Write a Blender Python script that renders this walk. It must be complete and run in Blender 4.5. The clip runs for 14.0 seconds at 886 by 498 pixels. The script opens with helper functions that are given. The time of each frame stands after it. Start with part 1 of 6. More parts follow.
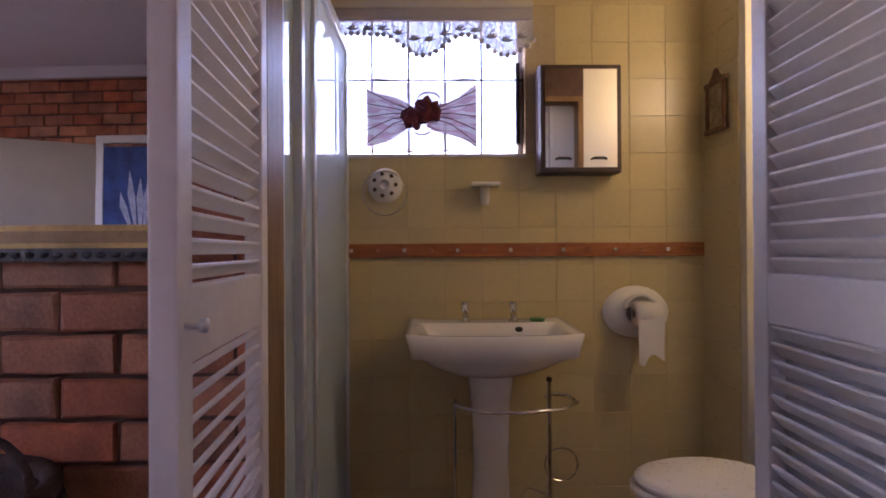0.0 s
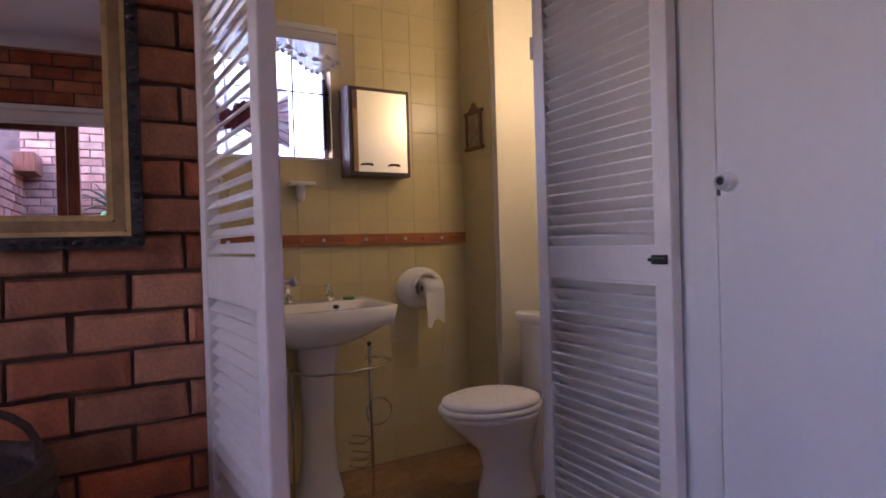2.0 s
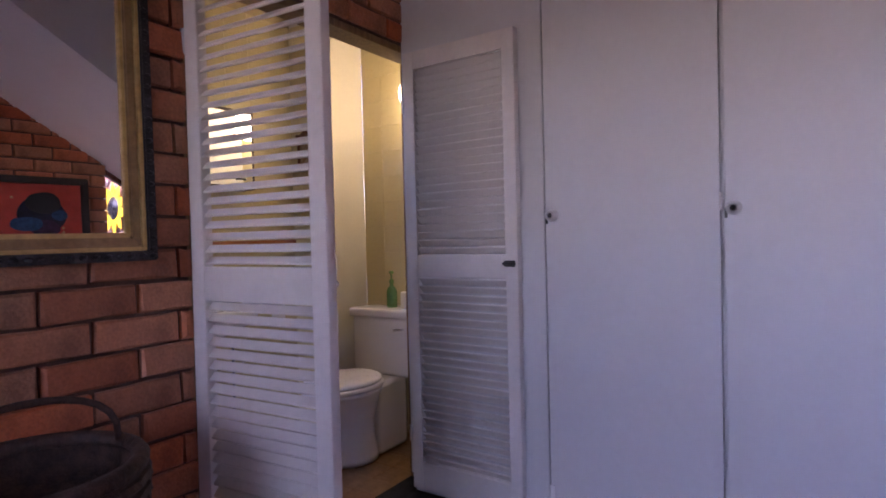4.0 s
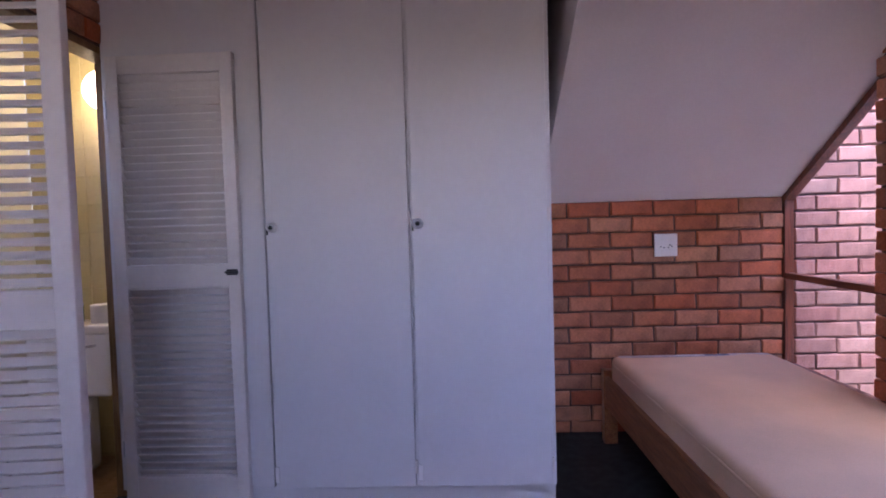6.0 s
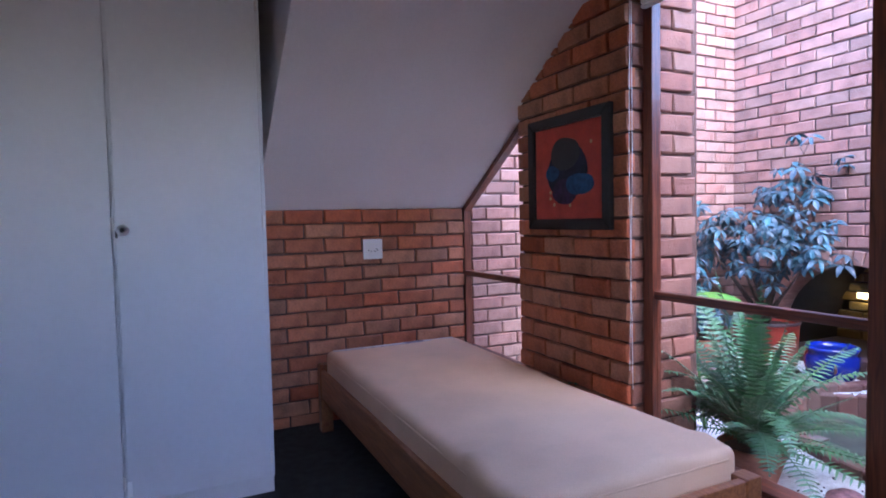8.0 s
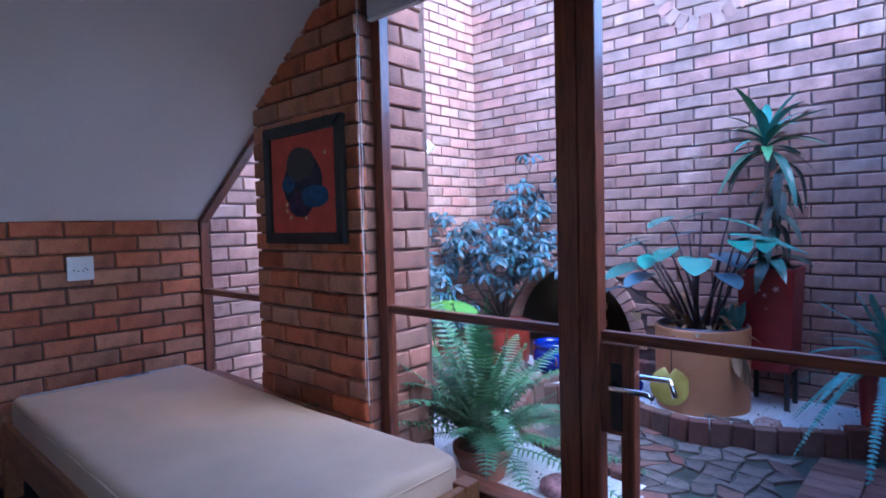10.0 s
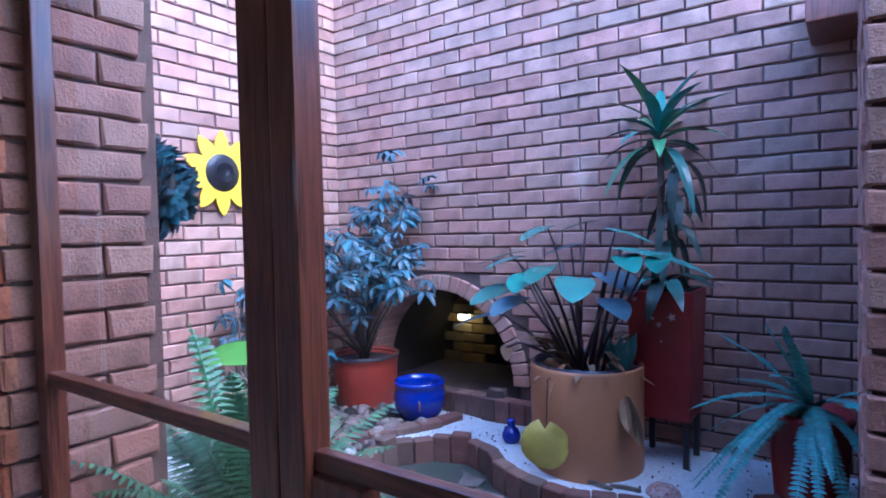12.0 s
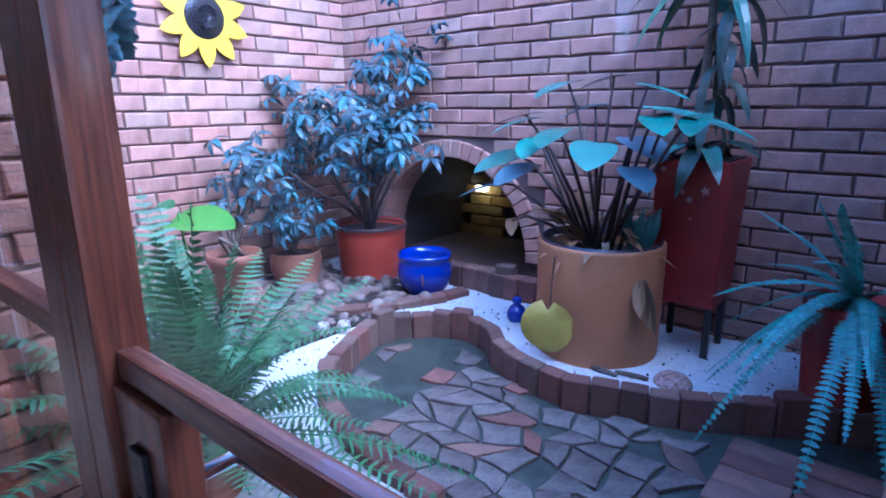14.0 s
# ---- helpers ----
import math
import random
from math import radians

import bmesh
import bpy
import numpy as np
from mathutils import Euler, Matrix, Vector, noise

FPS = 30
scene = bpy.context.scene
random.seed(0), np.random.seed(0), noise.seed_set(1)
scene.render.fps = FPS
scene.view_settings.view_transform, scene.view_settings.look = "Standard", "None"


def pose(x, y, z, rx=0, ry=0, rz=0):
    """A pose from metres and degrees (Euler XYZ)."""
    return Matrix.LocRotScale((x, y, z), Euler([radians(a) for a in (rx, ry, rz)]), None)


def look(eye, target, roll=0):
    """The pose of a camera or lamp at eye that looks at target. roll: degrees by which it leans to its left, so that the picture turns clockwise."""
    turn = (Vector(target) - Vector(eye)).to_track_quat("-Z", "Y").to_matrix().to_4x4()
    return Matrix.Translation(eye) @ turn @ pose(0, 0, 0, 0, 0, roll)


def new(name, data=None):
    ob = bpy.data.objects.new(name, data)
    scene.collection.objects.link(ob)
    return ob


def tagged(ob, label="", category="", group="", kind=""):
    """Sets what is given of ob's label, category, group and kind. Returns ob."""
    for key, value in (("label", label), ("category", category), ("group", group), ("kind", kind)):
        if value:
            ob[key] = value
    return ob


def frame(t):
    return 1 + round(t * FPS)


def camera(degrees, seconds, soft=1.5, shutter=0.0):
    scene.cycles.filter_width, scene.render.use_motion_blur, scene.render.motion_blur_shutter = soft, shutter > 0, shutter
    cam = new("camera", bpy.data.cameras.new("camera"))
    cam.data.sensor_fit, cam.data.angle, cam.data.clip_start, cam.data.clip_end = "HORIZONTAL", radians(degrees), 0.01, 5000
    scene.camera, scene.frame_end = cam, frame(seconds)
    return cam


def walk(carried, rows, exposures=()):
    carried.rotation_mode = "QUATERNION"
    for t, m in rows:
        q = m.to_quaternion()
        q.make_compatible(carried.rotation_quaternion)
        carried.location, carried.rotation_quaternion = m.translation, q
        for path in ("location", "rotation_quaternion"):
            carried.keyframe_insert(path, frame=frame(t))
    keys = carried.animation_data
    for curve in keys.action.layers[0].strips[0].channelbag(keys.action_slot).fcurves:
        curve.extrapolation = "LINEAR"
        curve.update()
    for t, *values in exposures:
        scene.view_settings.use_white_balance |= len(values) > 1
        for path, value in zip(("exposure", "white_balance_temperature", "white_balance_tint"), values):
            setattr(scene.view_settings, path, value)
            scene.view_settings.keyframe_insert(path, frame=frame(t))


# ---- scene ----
cam = camera(75.1, 14.0, soft=1.8)
# seconds, x, y, z, yaw, pitch, lean
PATH = [
    (0, 0.064, 0.975, 1.092, -0.86, 0.18, 0.36),
    (0.5, -0.057, 0.842, 1.099, -8.05, 0.08, 0.61),
    (1, -0.180, 0.772, 1.066, -15.38, 0.36, 0.94),
    (1.5, -0.324, 0.718, 1.071, -23.20, -0.26, 1.36),
    (2, -0.472, 0.653, 1.066, -29.36, -0.61, 1.65),
    (2.5, -0.670, 0.637, 1.087, -36.46, -0.90, 1.70),
    (5, -1.522, 0.635, 1.170, -72.19, -2.13, 1.50),
    (5.5, -1.580, 0.682, 1.208, -81.25, -2.82, 1.57),
    (6, -1.630, 0.708, 1.183, -88.67, -2.55, 1.64),
    (6.5, -1.672, 0.734, 1.190, -95.54, -2.83, 1.46),
    (7, -1.749, 0.707, 1.193, -101.04, -2.76, 1.38),
    (7.5, -1.818, 0.703, 1.189, -107.74, -2.86, 1.35),
    (8, -1.859, 0.701, 1.198, -115.43, -2.86, 1.22),
    (8.5, -1.890, 0.706, 1.204, -122.34, -2.77, 1.15),
    (9, -1.906, 0.705, 1.207, -128.31, -2.66, 1.21),
    (11.5, -1.740, -0.259, 1.226, -144.12, -2.05, 1.41),
    (12, -1.707, -0.501, 1.209, -144.59, -1.68, 1.29),
    (12.5, -1.668, -0.693, 1.168, -144.68, -1.40, 1.12),
    (13, -1.655, -0.807, 1.138, -144.20, -4.30, 0.78),
    (13.5, -1.665, -0.852, 1.138, -142.08, -8.75, 0.64),
    (14, -1.665, -0.869, 1.132, -140.53, -14.09, 0.44),
]
EXPOSURES = [(0.0, 4.05, 6500, 48), (2.7, 3.98, 6250, 48), (6.5, 3.86, 5750, 40), (7.5, 3.76, 5450, 31), (9.0, 3.60, 4800, 18), (12.5, 3.26, 4450, 14), (14.0, 3.56, 4280, 15)]
walk(cam, [(t, pose(x, y, z, 90 + p, r, w)) for t, x, y, z, w, p, r in PATH], EXPOSURES)

# ---- light ----
SUN, GLOBE, BULB, NBULB = 0.6, 1.25, 4.0, 0.7
world = bpy.data.worlds.new("sky")
scene.world = world
world.use_nodes = True
wn = world.node_tree.nodes
sky = wn.new("ShaderNodeTexSky")
sky.sky_type = "NISHITA"
sky.sun_disc = False
sky.sun_elevation = radians(50)
sky.sun_rotation = radians(275)
sky.ozone_density = 2.0
world.node_tree.links.new(sky.outputs["Color"], wn["Background"].inputs["Color"])
wn["Background"].inputs["Strength"].default_value = 0.15


def lamp(name, kind, m, energy, color, size=0.1, size_y=None):
    data = bpy.data.lights.new(name, kind)
    data.energy, data.color = energy, color
    if kind == "AREA":
        data.shape, data.size, data.size_y = "RECTANGLE", size, size_y or size
    elif kind == "SUN":
        data.angle = radians(size)
    else:
        data.shadow_soft_size = size
    ob = new(name, data)
    ob.matrix_world = m
    return ob


lamp("sun", "SUN", look((0, 0, 0), (0.71, -0.06, -0.82)), SUN, (1.0, 0.88, 0.78), 60.0)

# ---- materials ----


def material(name, color, rough=0.6, metal=0.0, vary=0.12, scale=6.0, fine=60.0, bump=0.1, tint=None, coat=0.0, per=0.0, spec=0.5):
    """Paint, wood, stone and so on: a base colour that varies at two scales, with fine relief."""
    mat = bpy.data.materials.new(name)
    mat.use_nodes = True
    n, l = mat.node_tree.nodes, mat.node_tree.links
    b = n["Principled BSDF"]
    b.inputs["Metallic"].default_value = metal
    b.inputs["Specular IOR Level"].default_value = spec
    b.inputs["Coat Weight"].default_value = coat
    co = n.new("ShaderNodeTexCoord")
    big, small = n.new("ShaderNodeTexNoise"), n.new("ShaderNodeTexNoise")
    for node, s in ((big, scale), (small, fine)):
        node.inputs["Scale"].default_value = s
        node.inputs["Detail"].default_value = 4
        l.new(co.outputs["Object"], node.inputs["Vector"])
    mix = n.new("ShaderNodeMix")
    mix.data_type = "RGBA"
    other = tint or tuple(c * (1 - 2.2 * vary) for c in color)
    mix.inputs["A"].default_value = (*color, 1)
    mix.inputs["B"].default_value = (*other, 1)
    add = n.new("ShaderNodeMath")
    add.operation = "MULTIPLY_ADD"
    l.new(small.outputs["Fac"], add.inputs[0])
    add.inputs[1].default_value = 0.5
    l.new(big.outputs["Fac"], add.inputs[2])
    ramp = n.new("ShaderNodeMapRange")
    ramp.inputs["From Min"].default_value, ramp.inputs["From Max"].default_value = 0.55, 1.0
    l.new(add.outputs[0], ramp.inputs["Value"])
    l.new(ramp.outputs["Result"], mix.inputs["Factor"])
    out = mix.outputs["Result"]
    if per:
        info, geo = n.new("ShaderNodeObjectInfo"), n.new("ShaderNodeNewGeometry")
        s = n.new("ShaderNodeMath")
        s.operation = "ADD"
        l.new(info.outputs["Random"], s.inputs[0])
        l.new(geo.outputs["Random Per Island"], s.inputs[1])
        fr = n.new("ShaderNodeMath")
        fr.operation = "FRACT"
        l.new(s.outputs[0], fr.inputs[0])
        hsv = n.new("ShaderNodeHueSaturation")
        val = n.new("ShaderNodeMapRange")
        val.inputs["To Min"].default_value, val.inputs["To Max"].default_value = 1 - per, 1 + per
        l.new(fr.outputs[0], val.inputs["Value"])
        l.new(val.outputs["Result"], hsv.inputs["Value"])
        m2 = n.new("ShaderNodeMath")
        m2.operation = "MULTIPLY"
        m2.inputs[1].default_value = 7.31
        l.new(fr.outputs[0], m2.inputs[0])
        f2 = n.new("ShaderNodeMath")
        f2.operation = "FRACT"
        l.new(m2.outputs[0], f2.inputs[0])
        hue = n.new("ShaderNodeMapRange")
        hue.inputs["To Min"].default_value, hue.inputs["To Max"].default_value = 0.5 - 0.035 * per, 0.5 + 0.04 * per
        l.new(f2.outputs[0], hue.inputs["Value"])
        l.new(hue.outputs["Result"], hsv.inputs["Hue"])
        sat = n.new("ShaderNodeMapRange")
        sat.inputs["To Min"].default_value, sat.inputs["To Max"].default_value = 1 + 0.3 * per, 1 - 0.5 * per
        l.new(f2.outputs[0], sat.inputs["Value"])
        l.new(sat.outputs["Result"], hsv.inputs["Saturation"])
        l.new(out, hsv.inputs["Color"])
        out = hsv.outputs["Color"]
    l.new(out, b.inputs["Base Color"])
    rr = n.new("ShaderNodeMapRange")
    rr.inputs["To Min"].default_value, rr.inputs["To Max"].default_value = max(rough - 0.1, 0.02), min(rough + 0.1, 1)
    l.new(small.outputs["Fac"], rr.inputs["Value"])
    l.new(rr.outputs["Result"], b.inputs["Roughness"])
    if bump:
        bp = n.new("ShaderNodeBump")
        bp.inputs["Strength"].default_value = bump
        bp.inputs["Distance"].default_value = 0.01
        l.new(add.outputs[0], bp.inputs["Height"])
        l.new(bp.outputs["Normal"], b.inputs["Normal"])
    return mat


def wood(name, color, dark, rough=0.4, axis=2, scale=9.0, coat=0.0):
    """Stained wood with grain along one axis."""
    mat = material(name, color, rough, vary=0.1, bump=0.08, coat=coat)
    n, l = mat.node_tree.nodes, mat.node_tree.links
    co, mp = n.new("ShaderNodeTexCoord"), n.new("ShaderNodeMapping")
    st = [1.0, 1.0, 1.0]
    st[axis] = 0.07
    mp.inputs["Scale"].default_value = st
    l.new(co.outputs["Object"], mp.inputs["Vector"])
    wv = n.new("ShaderNodeTexNoise")
    wv.inputs["Scale"].default_value, wv.inputs["Detail"].default_value, wv.inputs["Distortion"].default_value = scale * 6, 6, 1.5
    l.new(mp.outputs["Vector"], wv.inputs["Vector"])
    rm = n.new("ShaderNodeValToRGB")
    rm.color_ramp.elements[0].color, rm.color_ramp.elements[1].color = (*dark, 1), (*color, 1)
    rm.color_ramp.elements[0].position, rm.color_ramp.elements[1].position = 0.35, 0.62
    l.new(wv.outputs["Fac"], rm.inputs["Fac"])
    l.new(rm.outputs["Color"], n["Principled BSDF"].inputs["Base Color"])
    return mat


def glass(name, color=(1, 1, 1), rough=0.0):
    mat = bpy.data.materials.new(name)
    mat.use_nodes = True
    n, l = mat.node_tree.nodes, mat.node_tree.links
    n.remove(n["Principled BSDF"])
    tr, gl, mx, fr = n.new("ShaderNodeBsdfTransparent"), n.new("ShaderNodeBsdfGlossy"), n.new("ShaderNodeMixShader"), n.new("ShaderNodeLayerWeight")
    tr.inputs["Color"].default_value = (*color, 1)
    gl.inputs["Roughness"].default_value = rough
    pw, ad = n.new("ShaderNodeMath"), n.new("ShaderNodeMath")
    fr.inputs["Blend"].default_value = 0.5
    pw.operation, ad.operation = "POWER", "MULTIPLY_ADD"
    pw.inputs[1].default_value, ad.inputs[1].default_value, ad.inputs[2].default_value = 5.0, 0.9, 0.022
    l.new(fr.outputs["Facing"], pw.inputs[0])
    l.new(pw.outputs[0], ad.inputs[0])
    l.new(ad.outputs[0], mx.inputs["Fac"])
    l.new(tr.outputs["BSDF"], mx.inputs[1])
    l.new(gl.outputs["BSDF"], mx.inputs[2])
    l.new(mx.outputs["Shader"], n["Material Output"].inputs["Surface"])
    return mat


def glow(name, color, strength):
    mat = bpy.data.materials.new(name)
    mat.use_nodes = True
    b = mat.node_tree.nodes["Principled BSDF"]
    b.inputs["Base Color"].default_value = (*color, 1)
    b.inputs["Emission Color"].default_value = (*color, 1)
    b.inputs["Emission Strength"].default_value = strength
    return mat


def leafy(name, color, rough=0.45, per=0.35, spec=0.5):
    mat = material(name, color, rough, vary=0.15, scale=14, fine=90, bump=0.15, per=per, spec=spec)
    b = mat.node_tree.nodes["Principled BSDF"]
    b.inputs["Transmission Weight"].default_value = 0.0
    b.inputs["Subsurface Weight"].default_value = 0.0
    return mat


brick_in = material("orange_red_brick", (0.57, 0.19, 0.078), 0.6, vary=0.24, scale=9, fine=120, bump=0.6, per=0.24)
mortar_in = material("dark_mortar", (0.13, 0.072, 0.052), 0.9, vary=0.2, scale=15, fine=150, bump=0.5)
brick_out = material("pink_red_brick", (0.45, 0.245, 0.18), 0.75, vary=0.22, scale=9, fine=130, bump=0.9, per=0.21)
# Pier's west side: brown brick, its colour darkened to offset the sun on it.
brick_pier = material("shaded_brown_brick", (0.36, 0.165, 0.105), 0.7, vary=0.24, scale=9, fine=120, bump=0.9, per=0.2)
mortar_out = material("grey_brown_mortar", (0.13, 0.085, 0.075), 0.9, vary=0.2, scale=15, fine=150, bump=0.5)
white_paint = material("white_gloss_paint", (0.64, 0.63, 0.62), 0.5, vary=0.03, scale=3, fine=40, bump=0.05)
louvre_paint = material("off_white_paint", (0.71, 0.655, 0.60), 0.45, vary=0.05, scale=5, fine=50, bump=0.06)
ceiling_paint = material("white_ceiling_paint", (0.75, 0.73, 0.74), 0.85, vary=0.04, scale=2, fine=80, bump=0.1)
plaster = material("cream_plaster", (0.72, 0.68, 0.58), 0.8, vary=0.05, scale=2, fine=80, bump=0.1)
carpet = material("dark_grey_carpet", (0.035, 0.036, 0.036), 0.95, vary=0.3, scale=20, fine=300, bump=0.6)
dark_wood = wood("dark_brown_varnished_wood", (0.19, 0.055, 0.024), (0.075, 0.021, 0.010), 0.36, 2, coat=0.2)
dark_wood_x = wood("dark_brown_varnished_rail", (0.19, 0.055, 0.024), (0.075, 0.021, 0.010), 0.36, 0, coat=0.2)
bed_wood = wood("orange_pine", (0.36, 0.15, 0.055), (0.22, 0.08, 0.03), 0.4, 0)
sheet_cloth = material("cream_fitted_sheet", (0.80, 0.54, 0.34), 0.9, vary=0.06, scale=4, fine=200, bump=0.12)
gold = material("antique_gold_leaf", (0.66, 0.45, 0.17), 0.36, metal=0.35, vary=0.2, scale=12, fine=80, bump=0.2)
black_wood = material("black_carved_wood", (0.025, 0.022, 0.024), 0.4, vary=0.3, scale=30, fine=200, bump=0.6)
chrome = material("chrome", (0.75, 0.75, 0.76), 0.12, metal=1.0, vary=0.03, bump=0.0)
steel = material("brushed_aluminium", (0.66, 0.68, 0.7), 0.35, metal=0.55, vary=0.05, fine=200, bump=0.03)
mirror_glass = material("mirror_silver", (0.88, 0.89, 0.9), 0.02, metal=1.0, vary=0.0, bump=0.0)
for link in list(mirror_glass.node_tree.links):
    if link.to_socket.name == "Roughness":
        mirror_glass.node_tree.links.remove(link)
mirror_glass.node_tree.nodes["Principled BSDF"].inputs["Roughness"].default_value = 0.0
pane_glass = glass("clear_pane")
wall_tile = material("cream_wall_tile", (0.62, 0.52, 0.275), 0.3, vary=0.06, scale=3, fine=30, bump=0.04, per=0.04)
grout = material("cream_grout", (0.52, 0.42, 0.25), 0.8, vary=0.1)
floor_tile = material("brown_floor_tile", (0.42, 0.24, 0.11), 0.35, vary=0.25, scale=8, fine=40, bump=0.08, per=0.15)
ceramic = material("white_ceramic", (0.82, 0.80, 0.76), 0.12, vary=0.02, bump=0.0, coat=0.3)
black_plastic = material("black_metal", (0.02, 0.02, 0.02), 0.4, vary=0.2)
white_plastic = material("white_plastic", (0.8, 0.79, 0.77), 0.3, vary=0.02, bump=0.02)

# ---- mesh helpers ----


def mesh_of(bm, name, mat, smooth=False):
    me = bpy.data.meshes.new(name)
    bm.normal_update()
    bm.to_mesh(me)
    bm.free()
    if smooth:
        for p in me.polygons:
            p.use_smooth = True
    me.materials.append(mat)
    return me


def part(name, bm, mat, parent=None, label="", smooth=False, m=None):
    ob = new(name, mesh_of(bm, name, mat, smooth))
    if parent is not None:
        ob.parent = parent
    if m is not None:
        ob.matrix_basis = m
    if label:
        tagged(ob, label)
    return ob


def thing(name, label, category, m=None, group="", kind=""):
    ob = new(name)
    ob.empty_display_size = 0.1
    if m is not None:
        ob.matrix_basis = m
    return tagged(ob, label, category, group, kind)


def box(x0, x1, y0, y1, z0, z1, bevel=0.0, bm=None, seg=2):
    own = bm is None
    bm = bmesh.new() if own else bm
    r = bmesh.ops.create_cube(bm, size=1, matrix=Matrix.Translation(((x0 + x1) / 2, (y0 + y1) / 2, (z0 + z1) / 2)) @ Matrix.Diagonal((abs(x1 - x0), abs(y1 - y0), abs(z1 - z0), 1)))
    if bevel:
        edges = {e for v in r["verts"] for e in v.link_edges}
        bmesh.ops.bevel(bm, geom=list(edges), offset=bevel, segments=seg, affect="EDGES", profile=0.6)
    return bm


def lathe(profile, steps=28, bm=None, m=None):
    """Turns a profile of (radius, height) about z."""
    bm = bmesh.new() if bm is None else bm
    rings = []
    for r, z in profile:
        ring = [bm.verts.new((r * math.cos(2 * math.pi * k / steps), r * math.sin(2 * math.pi * k / steps), z)) for k in range(steps)] if r > 1e-5 else [bm.verts.new((0, 0, z))]
        rings.append(ring)
    for a, b in zip(rings, rings[1:]):
        for k in range(steps):
            j = (k + 1) % steps
            if len(a) == 1 and len(b) > 1:
                bm.faces.new((a[0], b[k], b[j]))
            elif len(b) == 1 and len(a) > 1:
                bm.faces.new((a[k], a[j], b[0]))
            elif len(a) > 1:
                bm.faces.new((a[k], a[j], b[j], b[k]))
    if m is not None:
        bmesh.ops.transform(bm, matrix=m, verts=[v for ring in rings for v in ring])
    return bm


def tube(points, radius, sides=8, bm=None, closed=False):
    """A round bar along points; radius is a number or one for each point."""
    bm = bmesh.new() if bm is None else bm
    pts = [Vector(p) for p in points]
    rad = radius if isinstance(radius, (list, tuple)) else [radius] * len(pts)
    rings, ref = [], None
    for i, p in enumerate(pts):
        a = pts[i - 1] if i or closed else p
        b = pts[(i + 1) % len(pts)] if i < len(pts) - 1 or closed else p
        d = (b - a).normalized()
        if ref is None:
            ref = d.orthogonal()
        u = (ref - d * ref.dot(d)).normalized()
        ref = u
        w = d.cross(u)
        rings.append([bm.verts.new(p + rad[i] * (u * math.cos(2 * math.pi * k / sides) + w * math.sin(2 * math.pi * k / sides))) for k in range(sides)])
    for a, b in list(zip(rings, rings[1:])) + ([(rings[-1], rings[0])] if closed else []):
        for k in range(sides):
            j = (k + 1) % sides
            bm.faces.new((a[k], a[j], b[j], b[k]))
    if not closed:
        bm.faces.new(list(reversed(rings[0])))
        bm.faces.new(rings[-1])
    return bm


def prism(outline, y0, y1):
    """A flat outline in x and z, thick from y0 to y1."""
    bm = bmesh.new()
    a = [bm.verts.new((x, y0, z)) for x, z in outline]
    b = [bm.verts.new((x, y1, z)) for x, z in outline]
    bm.faces.new(a)
    bm.faces.new(list(reversed(b)))
    for k in range(len(a)):
        j = (k + 1) % len(a)
        bm.faces.new((a[j], a[k], b[k], b[j]))
    bmesh.ops.recalc_face_normals(bm, faces=bm.faces)
    return bm


def setting(name, bm, mat, label, category, smooth=False):
    ob = part(name, bm, mat, None, "", smooth)
    return tagged(ob, label, category, kind="structure")


# ---- bricks ----
BL, BH, JOINT = 0.223, 0.0765, 0.0105


def brick_mesh(length, height, mat, seed, depth=0.014):
    """One brick's face: x along the wall, z up, y = 0 on the mortar and -depth at its worn face."""
    rnd = random.Random(seed)
    bm = bmesh.new()
    c = 0.006
    jit = lambda a=0.004: rnd.uniform(-a, a)
    rings = []
    for inset, y in ((0.0, 0.012), (0.0, -depth + c), (c, -depth)):
        ring = []
        for sx, sz in ((0, 0), (0.33, 0), (0.67, 0), (1, 0), (1, 1), (0.67, 1), (0.33, 1), (0, 1)):
            x = inset + sx * (length - 2 * inset)
            z = inset + sz * (height - 2 * inset)
            ring.append(bm.verts.new((x + jit(), y + (jit(0.002) if y < 0 else 0), z + jit(0.0026))))
        rings.append(ring)
    for a, b in zip(rings, rings[1:]):
        for k in range(8):
            j = (k + 1) % 8
            bm.faces.new((a[k], a[j], b[j], b[k]))
    r = rings[-1]
    for k in range(3):
        bm.faces.new((r[k], r[k + 1], r[6 - k], r[7 - k]))
    return mesh_of(bm, "brick", mat)


